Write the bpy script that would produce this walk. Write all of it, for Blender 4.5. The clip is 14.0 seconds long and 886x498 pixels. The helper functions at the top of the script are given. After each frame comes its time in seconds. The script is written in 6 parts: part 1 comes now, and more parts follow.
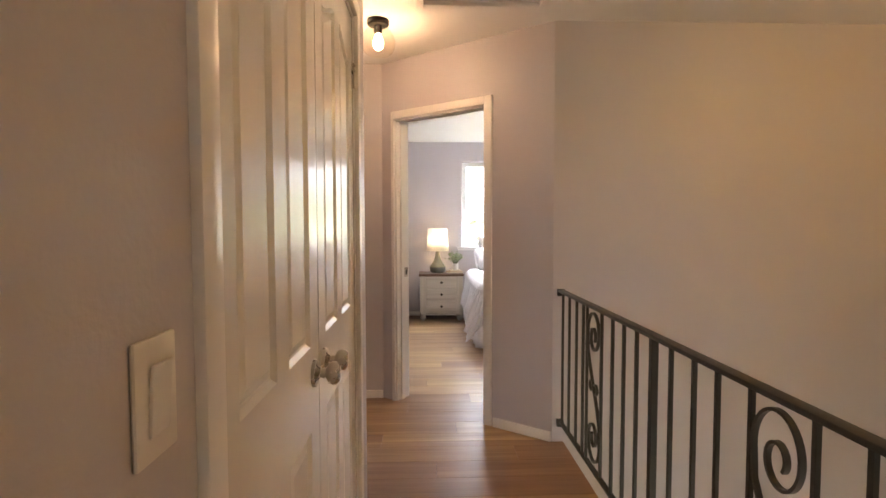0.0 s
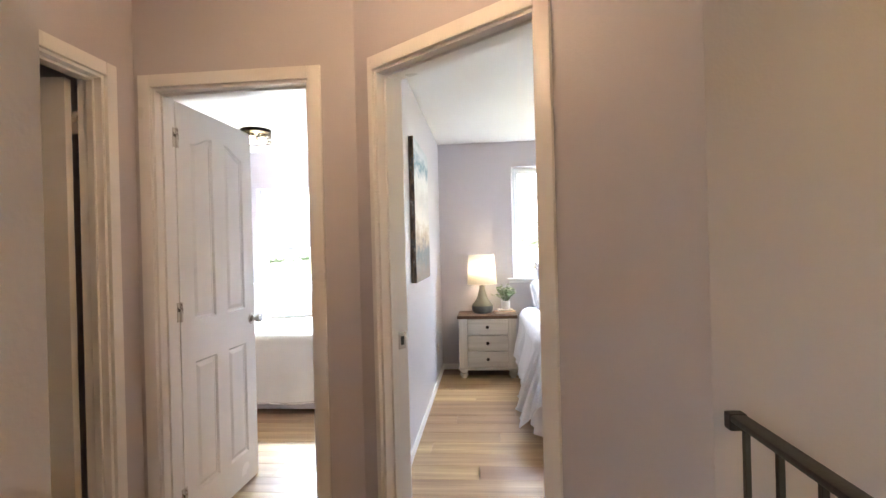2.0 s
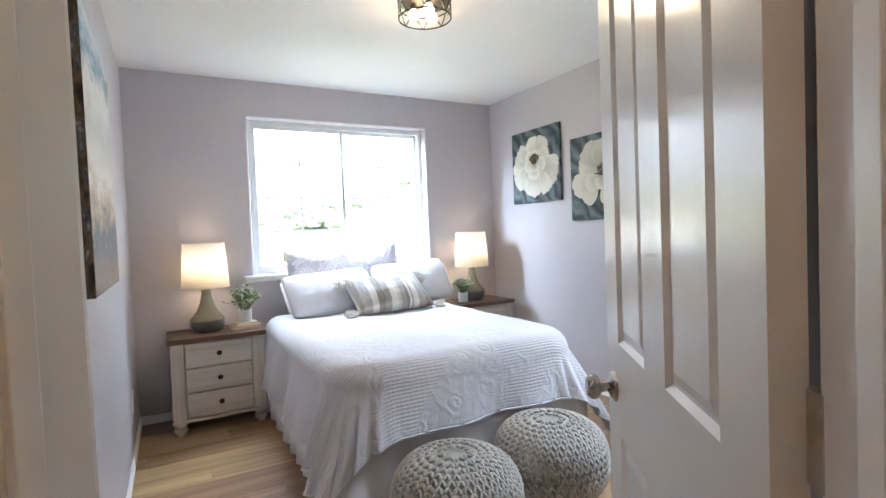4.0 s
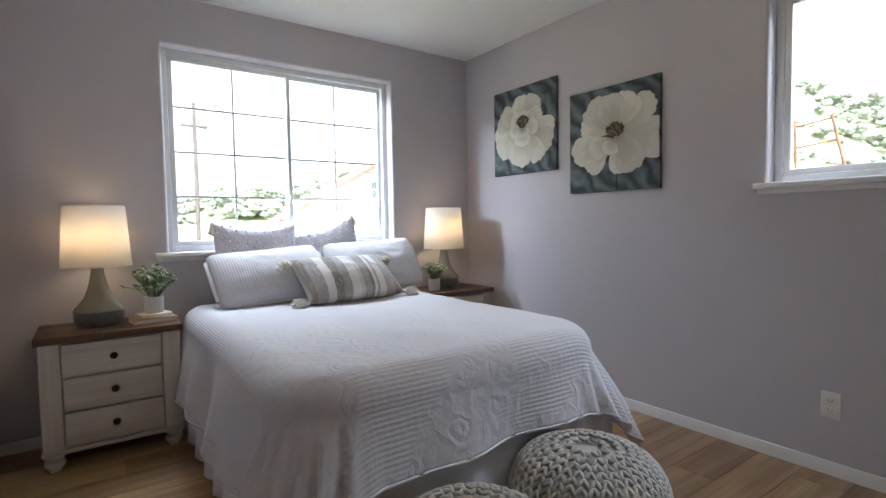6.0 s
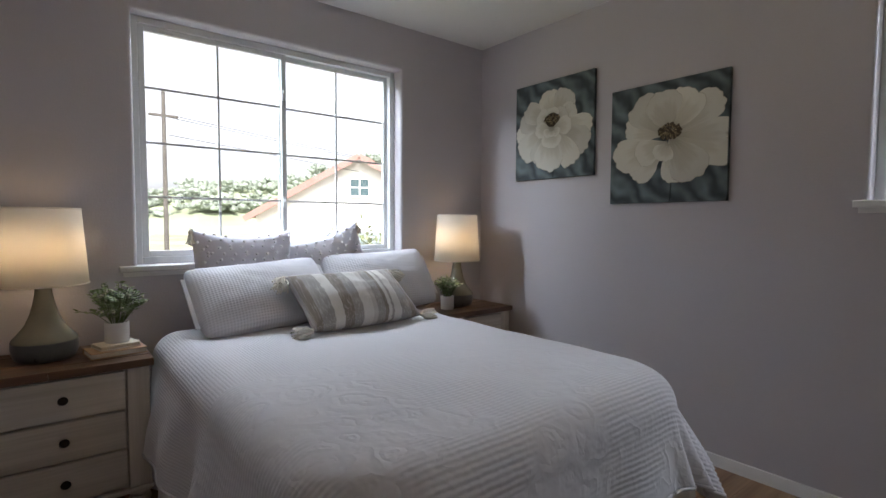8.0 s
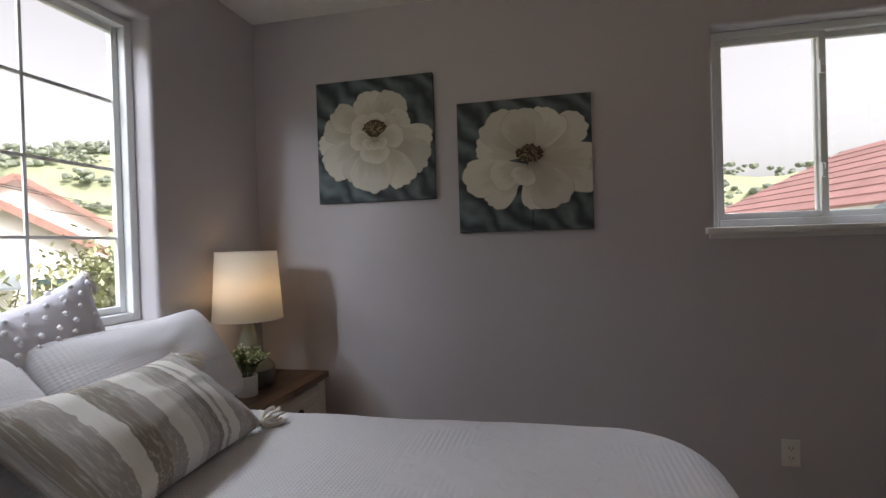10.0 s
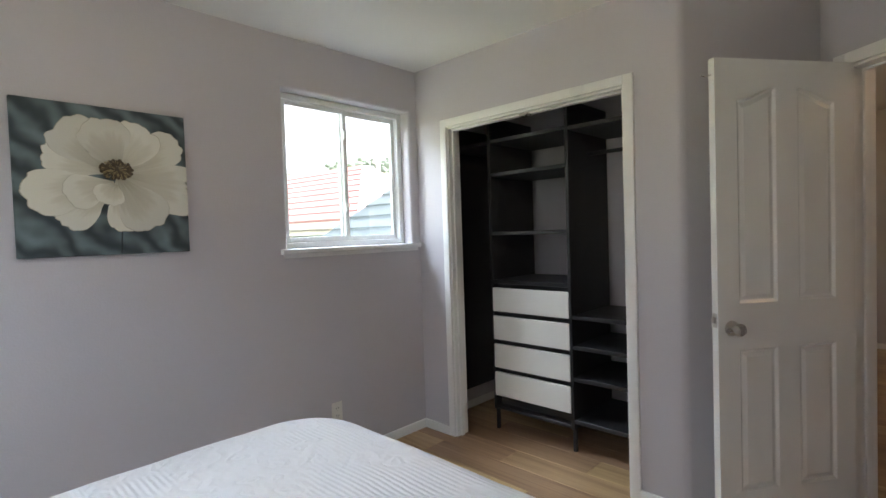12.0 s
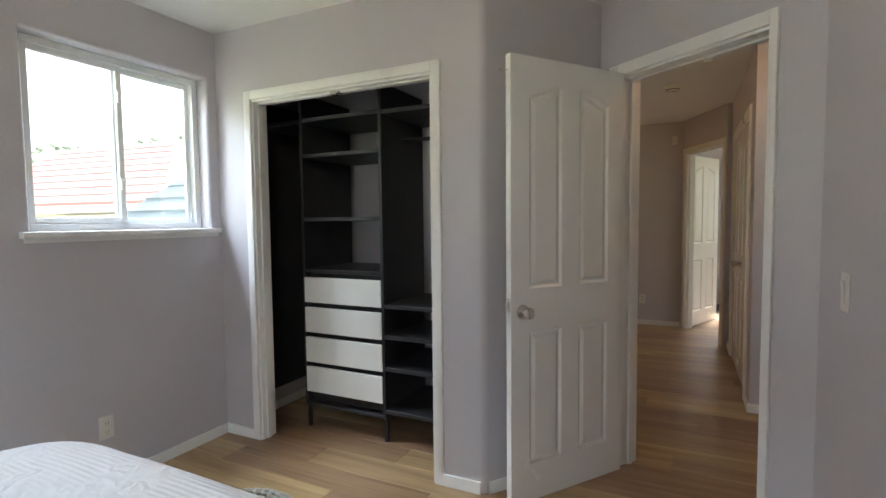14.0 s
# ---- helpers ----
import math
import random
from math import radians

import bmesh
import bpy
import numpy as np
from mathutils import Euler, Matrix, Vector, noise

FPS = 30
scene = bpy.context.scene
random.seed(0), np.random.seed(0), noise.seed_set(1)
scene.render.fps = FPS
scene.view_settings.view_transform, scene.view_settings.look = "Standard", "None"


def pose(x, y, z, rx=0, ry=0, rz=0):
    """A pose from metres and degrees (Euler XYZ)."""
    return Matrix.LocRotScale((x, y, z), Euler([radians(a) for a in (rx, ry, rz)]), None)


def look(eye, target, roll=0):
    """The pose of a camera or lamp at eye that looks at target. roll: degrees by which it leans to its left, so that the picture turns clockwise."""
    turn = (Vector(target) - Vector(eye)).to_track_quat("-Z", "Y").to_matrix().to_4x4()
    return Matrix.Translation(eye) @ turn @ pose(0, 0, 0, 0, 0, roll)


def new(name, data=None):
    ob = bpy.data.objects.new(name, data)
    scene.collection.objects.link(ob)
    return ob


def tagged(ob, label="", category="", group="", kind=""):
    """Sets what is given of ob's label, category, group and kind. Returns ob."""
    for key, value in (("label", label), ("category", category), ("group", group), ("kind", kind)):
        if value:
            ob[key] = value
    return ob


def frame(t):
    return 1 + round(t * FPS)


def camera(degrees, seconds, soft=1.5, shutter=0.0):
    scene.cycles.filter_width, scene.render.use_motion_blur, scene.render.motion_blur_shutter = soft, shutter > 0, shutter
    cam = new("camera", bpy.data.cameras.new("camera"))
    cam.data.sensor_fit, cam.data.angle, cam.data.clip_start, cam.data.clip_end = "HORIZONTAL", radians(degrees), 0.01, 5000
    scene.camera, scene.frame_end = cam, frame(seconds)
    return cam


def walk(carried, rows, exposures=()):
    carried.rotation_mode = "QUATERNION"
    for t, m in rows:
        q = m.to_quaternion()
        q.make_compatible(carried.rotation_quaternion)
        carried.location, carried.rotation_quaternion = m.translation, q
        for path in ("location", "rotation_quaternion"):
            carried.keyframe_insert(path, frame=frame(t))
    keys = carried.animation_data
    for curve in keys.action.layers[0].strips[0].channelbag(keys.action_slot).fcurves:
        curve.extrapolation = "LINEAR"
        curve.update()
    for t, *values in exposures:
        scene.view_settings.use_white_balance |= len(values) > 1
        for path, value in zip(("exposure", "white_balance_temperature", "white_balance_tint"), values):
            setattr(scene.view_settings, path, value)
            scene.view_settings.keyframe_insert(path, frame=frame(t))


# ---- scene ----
cam = camera(83.2, 14.0)
PATH = [
    (0, (0.169, 0.05, 1.279), (0.236, 2.046, 1.184), -0.1),
    (0.5, (0.359, 0.399, 1.307), (0.268, 2.395, 1.236), -0.5),
    (1, (0.426, 0.805, 1.304), (0.156, 2.787, 1.264), -0.8),
    (1.5, (0.41, 1.238, 1.312), (0.204, 3.227, 1.275), -2.0),
    (2, (0.375, 1.68, 1.311), (0.204, 3.673, 1.309), -1.5),
    (2.5, (0.287, 2.112, 1.308), (0.371, 4.11, 1.337), -1.7),
    (3, (0.227, 2.483, 1.298), (0.604, 4.447, 1.314), -1.6),
    (3.5, (0.161, 2.822, 1.272), (0.83, 4.707, 1.254), -1.5),
    (4, (0.121, 3.093, 1.249), (1.08, 4.847, 1.18), -2.3),
    (4.2, (0.145, 3.178, 1.236), (1.172, 4.891, 1.15), -2.3),
    (6.5, (0.303, 3.927, 1.107), (1.465, 5.551, 1.001), -0.9),
    (7, (0.32, 3.992, 1.127), (1.476, 5.62, 1.008), -0.4),
    (9.5, (0.412, 5.269, 1.237), (2.177, 6.209, 1.223), -0.8),
    (10, (0.479, 5.553, 1.241), (2.431, 5.987, 1.223), -1.7),
    (10.5, (0.477, 5.78, 1.272), (2.471, 5.635, 1.236), -2.1),
    (11, (0.452, 5.999, 1.305), (2.324, 5.295, 1.277), -2.4),
    (11.5, (0.43, 6.151, 1.341), (2.045, 4.973, 1.291), -2.7),
    (12, (0.368, 6.227, 1.339), (1.759, 4.792, 1.276), -1.9),
    (12.5, (0.295, 6.278, 1.34), (1.523, 4.701, 1.261), -1.2),
    (13, (0.279, 6.302, 1.329), (1.406, 4.652, 1.246), -0.8),
    (13.5, (0.27, 6.253, 1.32), (1.296, 4.539, 1.212), -0.5),
    (14, (0.306, 6.026, 1.313), (1.181, 4.232, 1.197), -0.6),
]

EXPOSURES = [(0, 3.8, 6500, 14), (0.5, 4.15, 6350, 11), (1.0, 4.2, 6200, 10), (1.5, 3.92, 6050, 9), (2.0, 3.85, 5950, 9), (2.5, 3.75, 5850, 9), (3.5, 3.38, 5750, 9), (4.2, 3.08, 5750, 9), (6.3, 2.05, 6050, 12), (7.2, 1.85, 6050, 12),
             (9.3, 0.9, 6700, 15), (9.8, 0.9, 6700, 15), (10.5, 1.4, 6700, 17), (11.0, 2.0, 6550, 14), (12.0, 2.42, 6150, 8), (12.5, 2.47, 6100, 7), (14, 2.62, 6100, 6)]
walk(cam, [(t, look(eye, target, roll)) for t, eye, target, roll in PATH], EXPOSURES)

# ---- world and large lights ----
SUN_EL, SUN_AZ = radians(48), radians(200)
world = bpy.data.worlds.new("sky")
scene.world = world
world.use_nodes = True
wn, wl = world.node_tree.nodes, world.node_tree.links
sky = wn.new("ShaderNodeTexSky")
sky.sky_type, sky.sun_disc, sky.sun_elevation, sky.sun_rotation = "NISHITA", False, SUN_EL, SUN_AZ
sky.dust_density, sky.air_density = 4.0, 1.0
pale = wn.new("ShaderNodeHueSaturation")
pale.inputs["Saturation"].default_value = 0.15
wl.new(sky.outputs[0], pale.inputs["Color"])
wl.new(pale.outputs[0], wn["Background"].inputs["Color"])
wn["Background"].inputs["Strength"].default_value = 0.15

sun = new("sun", bpy.data.lights.new("sun", "SUN"))
sun.data.energy, sun.data.angle, sun.data.color = 3.0, radians(12), (1.0, 0.95, 0.88)
sun.matrix_world = look((0, 0, 20), (math.sin(SUN_AZ) * -10, math.cos(SUN_AZ) * -10, 20 - 10 * math.tan(SUN_EL)))


def window_light(name, at, target, w, h, watts, color=(0.80, 0.90, 1.0)):
    """Daylight of the upper sky entering one window."""
    ob = new(name, bpy.data.lights.new(name, "AREA"))
    ob.data.shape, ob.data.size, ob.data.size_y, ob.data.energy, ob.data.color = "RECTANGLE", w, h, watts, color
    ob.matrix_world = look(at, target)


window_light("skylight_north", (1.42, 7.80, 2.85), (1.42, 6.2, 1.2), 2.0, 1.0, 43)
window_light("skylight_east", (3.55, 4.42, 2.85), (2.0, 4.6, 1.2), 0.95, 0.9, 34)
window_light("skylight_second_bedroom", (-1.46, 7.80, 2.75), (-1.46, 6.2, 1.0), 1.5, 0.9, 165)
# added daylight for the lower stair wall, through an opening out of view
window_light("added_daylight_stairs", (2.3, -1.1, -1.0), (2.2, 1.5, -1.5), 0.65, 0.7, 0.9)
window_light("skylight_south_room", (-0.9, -3.2, 2.7), (-0.9, -1.5, 1.0), 1.1, 0.9, 5)


# ---- materials ----
def nodes_of(m):
    return m.node_tree.nodes, m.node_tree.links, m.node_tree.nodes["Principled BSDF"]


def pm(name, base, rough=0.5, var=0.06, scale=6.0, bump=0.1, bscale=80.0, metallic=0.0, per_object=0.0, stretch=(1, 1, 1), dist=0.002, sheen=0.0, spec=0.5):
    """Painted or plain surface with broad mottling, fine relief and worn gloss."""
    m = bpy.data.materials.new(name)
    m.use_nodes = True
    n, l, b = nodes_of(m)
    tc, mp = n.new("ShaderNodeTexCoord"), n.new("ShaderNodeMapping")
    mp.inputs["Scale"].default_value = stretch
    l.new(tc.outputs["Object"], mp.inputs["Vector"])
    big, fine = n.new("ShaderNodeTexNoise"), n.new("ShaderNodeTexNoise")
    big.inputs["Scale"].default_value, big.inputs["Detail"].default_value = scale, 4
    fine.inputs["Scale"].default_value, fine.inputs["Detail"].default_value = bscale, 3
    for k in (big, fine):
        l.new(mp.outputs[0], k.inputs["Vector"])
    ramp = n.new("ShaderNodeValToRGB")
    ramp.color_ramp.elements[0].position, ramp.color_ramp.elements[1].position = 0.3, 0.7
    ramp.color_ramp.elements[0].color = (*[c * (1 - var) for c in base], 1)
    ramp.color_ramp.elements[1].color = (*[min(1, c * (1 + var)) for c in base], 1)
    l.new(big.outputs["Fac"], ramp.inputs["Fac"])
    out = ramp.outputs[0]
    if per_object:
        info, hs, ma = n.new("ShaderNodeObjectInfo"), n.new("ShaderNodeHueSaturation"), n.new("ShaderNodeMapRange")
        l.new(info.outputs["Random"], ma.inputs["Value"])
        ma.inputs["To Min"].default_value, ma.inputs["To Max"].default_value = 1 - per_object, 1 + per_object
        l.new(ma.outputs[0], hs.inputs["Value"])
        l.new(out, hs.inputs["Color"])
        out = hs.outputs[0]
    l.new(out, b.inputs["Base Color"])
    rr = n.new("ShaderNodeMapRange")
    rr.inputs["To Min"].default_value, rr.inputs["To Max"].default_value = max(0.02, rough - 0.08), min(1, rough + 0.08)
    l.new(big.outputs["Fac"], rr.inputs["Value"])
    l.new(rr.outputs[0], b.inputs["Roughness"])
    b.inputs["Metallic"].default_value = metallic
    b.inputs["Specular IOR Level"].default_value = spec
    if sheen:
        b.inputs["Sheen Weight"].default_value = sheen
    if bump:
        bp = n.new("ShaderNodeBump")
        bp.inputs["Strength"].default_value, bp.inputs["Distance"].default_value = bump, dist
        l.new(fine.outputs["Fac"], bp.inputs["Height"])
        l.new(bp.outputs[0], b.inputs["Normal"])
    return m


def glow(name, color, strength):
    m = bpy.data.materials.new(name)
    m.use_nodes = True
    _, _, b = nodes_of(m)
    b.inputs["Base Color"].default_value = (*color, 1)
    b.inputs["Emission Color"].default_value = (*color, 1)
    b.inputs["Emission Strength"].default_value = strength
    return m


def glass_mat(name, tint=(1, 1, 1), rough=0.0, ior=1.45):
    m = bpy.data.materials.new(name)
    m.use_nodes = True
    n, l, b = nodes_of(m)
    n.remove(b)
    tr, gl, mx, fr = n.new("ShaderNodeBsdfTransparent"), n.new("ShaderNodeBsdfGlossy"), n.new("ShaderNodeMixShader"), n.new("ShaderNodeLayerWeight")
    tr.inputs["Color"].default_value = (*tint, 1)
    gl.inputs["Roughness"].default_value = rough
    pw, sc = n.new("ShaderNodeMath"), n.new("ShaderNodeMath")
    pw.operation, sc.operation = "POWER", "MULTIPLY_ADD"
    pw.inputs[1].default_value = 4.0
    sc.inputs[1].default_value, sc.inputs[2].default_value = ior - 1.0, (ior - 1.0) * 0.08
    l.new(fr.outputs["Facing"], pw.inputs[0])
    l.new(pw.outputs[0], sc.inputs[0])
    l.new(sc.outputs[0], mx.inputs[0])
    l.new(tr.outputs[0], mx.inputs[1])
    l.new(gl.outputs[0], mx.inputs[2])
    l.new(mx.outputs[0], n["Material Output"].inputs["Surface"])
    return m


def wood_mat(name, dark, light, rough=0.4, scale=1.0, axis=0, per_object=0.0, hue=0.0, bump=0.08):
    """Grain along one axis with broad streaks and fine fibres."""
    m = bpy.data.materials.new(name)
    m.use_nodes = True
    n, l, b = nodes_of(m)
    tc, info = n.new("ShaderNodeTexCoord"), n.new("ShaderNodeObjectInfo")
    add = n.new("ShaderNodeVectorMath")
    off = n.new("ShaderNodeVectorMath")
    off.operation = "SCALE"
    off.inputs[0].default_value = (37.0, 19.0, 11.0)
    l.new(info.outputs["Random"], off.inputs["Scale"])
    l.new(tc.outputs["Object"], add.inputs[0])
    l.new(off.outputs[0], add.inputs[1])
    st = [16.0, 16.0, 16.0]
    st[axis] = 0.9
    mp, mf = n.new("ShaderNodeMapping"), n.new("ShaderNodeMapping")
    mp.inputs["Scale"].default_value = [s * scale for s in st]
    sf = [130.0, 130.0, 130.0]
    sf[axis] = 4.0
    mf.inputs["Scale"].default_value = [s * scale for s in sf]
    l.new(add.outputs[0], mp.inputs["Vector"])
    l.new(add.outputs[0], mf.inputs["Vector"])
    a, f = n.new("ShaderNodeTexNoise"), n.new("ShaderNodeTexNoise")
    a.inputs["Scale"].default_value, a.inputs["Detail"].default_value, a.inputs["Distortion"].default_value = 1.0, 5, 0.6
    f.inputs["Scale"].default_value, f.inputs["Detail"].default_value = 1.0, 3
    l.new(mp.outputs[0], a.inputs["Vector"])
    l.new(mf.outputs[0], f.inputs["Vector"])
    mixv = n.new("ShaderNodeMath")
    mixv.operation = "MULTIPLY_ADD"
    mixv.inputs[1].default_value = 0.35
    l.new(f.outputs["Fac"], mixv.inputs[0])
    sc = n.new("ShaderNodeMath")
    sc.operation = "MULTIPLY"
    sc.inputs[1].default_value = 0.75
    l.new(a.outputs["Fac"], sc.inputs[0])
    l.new(sc.outputs[0], mixv.inputs[2])
    ramp = n.new("ShaderNodeValToRGB")
    ramp.color_ramp.elements[0].position, ramp.color_ramp.elements[1].position = 0.32, 0.74
    ramp.color_ramp.elements[0].color, ramp.color_ramp.elements[1].color = (*dark, 1), (*light, 1)
    l.new(mixv.outputs[0], ramp.inputs["Fac"])
    out = ramp.outputs[0]
    if per_object:
        hs, ma, mh = n.new("ShaderNodeHueSaturation"), n.new("ShaderNodeMapRange"), n.new("ShaderNodeMapRange")
        ma.inputs["To Min"].default_value, ma.inputs["To Max"].default_value = 1 - per_object, 1 + per_object
        l.new(info.outputs["Random"], ma.inputs["Value"])
        l.new(ma.outputs[0], hs.inputs["Value"])
        mh.inputs["To Min"].default_value, mh.inputs["To Max"].default_value = 0.5 - hue, 0.5 + hue
        l.new(info.outputs["Random"], mh.inputs["Value"])
        l.new(mh.outputs[0], hs.inputs["Hue"])
        l.new(out, hs.inputs["Color"])
        out = hs.outputs[0]
    l.new(out, b.inputs["Base Color"])
    b.inputs["Roughness"].default_value = rough
    bp = n.new("ShaderNodeBump")
    bp.inputs["Strength"].default_value, bp.inputs["Distance"].default_value = bump, 0.002
    l.new(f.outputs["Fac"], bp.inputs["Height"])
    l.new(bp.outputs[0], b.inputs["Normal"])
    return m


M_WALL = pm("lilac_wall_paint", (0.535, 0.508, 0.535), 0.43, 0.02, 1.5, 0.4, 110, dist=0.002)
M_CEIL = pm("white_ceiling_paint", (0.80, 0.79, 0.77), 0.8, 0.02, 1.5, 0.3, 90, dist=0.002)
M_TRIM = pm("white_gloss_trim", (0.80, 0.79, 0.77), 0.3, 0.02, 3, 0.06, 60)
M_DOOR = pm("white_satin_door", (0.80, 0.79, 0.76), 0.24, 0.02, 3, 0.04, 60)
M_VINYL = pm("white_vinyl", (0.80, 0.82, 0.82), 0.35, 0.02, 5, 0.0)
M_FLOOR = wood_mat("oak_plank", (0.20, 0.105, 0.050), (0.47, 0.315, 0.170), 0.32, 0.8, 0, 0.26, 0.014)
M_SUB = pm("dark_subfloor", (0.06, 0.045, 0.035), 0.8)
M_GLASS = glass_mat("window_glass")
M_STEEL = pm("brushed_nickel", (0.55, 0.52, 0.48), 0.28, 0.05, 20, 0.05, 200, 1.0)
M_IRON = pm("black_wrought_iron", (0.022, 0.02, 0.019), 0.42, 0.2, 12, 0.25, 90)
M_PLATE = pm("ivory_plastic", (0.74, 0.72, 0.67), 0.35, 0.02, 5, 0.0)
M_SLOT = pm("dark_slot", (0.03, 0.03, 0.03), 0.6, 0.0, 5, 0.0)
M_BLACK = pm("black_laminate", (0.020, 0.020, 0.022), 0.45, 0.12, 6, 0.1, 120)
M_DRAWER = pm("white_drawer_front", (0.78, 0.77, 0.73), 0.4, 0.02, 5, 0.05)
M_QUILT = pm("white_quilt", (0.82, 0.81, 0.83), 0.9, 0.02, 4, 0.35, 90, sheen=0.3)
M_LINEN = pm("white_linen", (0.82, 0.81, 0.82), 0.9, 0.02, 4, 0.4, 160, sheen=0.3)
M_LINEN_B = pm("cream_cover", (0.78, 0.75, 0.70), 0.9, 0.03, 4, 0.4, 120, sheen=0.3)


# ---- building helpers ----
def part(name, bm, material, parent=None, label="", smooth=False, kind=""):
    me = bpy.data.meshes.new(name)
    bmesh.ops.recalc_face_normals(bm, faces=bm.faces)
    bm.to_mesh(me)
    bm.free()
    if smooth:
        for p in me.polygons:
            p.use_smooth = True
        if smooth != "all":
            me.set_sharp_from_angle(angle=radians(40))
    for mt in material if isinstance(material, (list, tuple)) else [material]:
        me.materials.append(mt)
    ob = new(name, me)
    ob.parent = parent
    return tagged(ob, label, kind=kind)


def thing(name, label, category, m=None, group="", kind=""):
    ob = new(name)
    ob.empty_display_size = 0.1
    if m is not None:
        ob.matrix_basis = m
    return tagged(ob, label, category, group, kind)


def box(bm, x0, y0, z0, x1, y1, z1):
    v = [bm.verts.new((x, y, z)) for z in (z0, z1) for x, y in ((x0, y0), (x1, y0), (x1, y1), (x0, y1))]
    for f in ((3, 2, 1, 0), (4, 5, 6, 7), (0, 1, 5, 4), (1, 2, 6, 5), (2, 3, 7, 6), (3, 0, 4, 7)):
        bm.faces.new([v[i] for i in f])
    return v


def bevelled(bm, r=0.003, seg=2, edges=None):
    bmesh.ops.bevel(bm, geom=list(edges if edges is not None else bm.edges), offset=r, segments=seg, affect="EDGES", profile=0.5)
    return bm


def bbox(x0, y0, z0, x1, y1, z1, r=0.003, seg=2):
    bm = bmesh.new()
    box(bm, x0, y0, z0, x1, y1, z1)
    return bevelled(bm, r, seg) if r else bm


def lathe(profile, seg=32, bm=None, m=None):
    """A turned solid from (radius, height) pairs."""
    bm = bm or bmesh.new()
    rings = []
    for r, z in profile:
        if r < 1e-5:
            rings.append([bm.verts.new((0, 0, z))])
        else:
            rings.append([bm.verts.new((r * math.cos(2 * math.pi * i / seg), r * math.sin(2 * math.pi * i / seg), z)) for i in range(seg)])
    for a, b in zip(rings, rings[1:]):
        for i in range(seg):
            j = (i + 1) % seg
            q = [a[i % len(a)], a[j % len(a)], b[j % len(b)], b[i % len(b)]]
            q = list(dict.fromkeys(q))
            if len(q) > 2:
                bm.faces.new(q)
    if m is not None:
        bmesh.ops.transform(bm, matrix=m, verts=[v for ring in rings for v in ring])
    return bm


def tube(points, r, seg=8, bm=None, flat=None):
    """A bar bent along points; flat gives it a rectangular section (width, depth)."""
    bm = bm or bmesh.new()
    rings, pts = [], [Vector(p) for p in points]
    up = Vector((1, 0, 0))
    for i, p in enumerate(pts):
        d = (pts[min(i + 1, len(pts) - 1)] - pts[max(i - 1, 0)]).normalized()
        s = d.cross(up)
        s = s.normalized() if s.length > 1e-4 else d.cross(Vector((0, 1, 0))).normalized()
        t = s.cross(d).normalized()
        if flat:
            ring = [p + s * (a * flat[0] / 2) + t * (b * flat[1] / 2) for a, b in ((-1, -1), (1, -1), (1, 1), (-1, 1))]
        else:
            ring = [p + (s * math.cos(2 * math.pi * k / seg) + t * math.sin(2 * math.pi * k / seg)) * r for k in range(seg)]
        rings.append([bm.verts.new(c) for c in ring])
    for a, b in zip(rings, rings[1:]):
        for k in range(len(a)):
            j = (k + 1) % len(a)
            bm.faces.new((a[k], a[j], b[j], b[k]))
    bm.faces.new(rings[0][::-1])
    bm.faces.new(rings[-1])
    return bm


def prism(pts, z0, z1):
    bm = bmesh.new()
    lo, hi = [bm.verts.new((x, y, z0)) for x, y in pts], [bm.verts.new((x, y, z1)) for x, y in pts]
    bm.faces.new(lo[::-1])
    bm.faces.new(hi)
    for i in range(len(pts)):
        j = (i + 1) % len(pts)
        bm.faces.new((lo[i], lo[j], hi[j], hi[i]))
    return bm


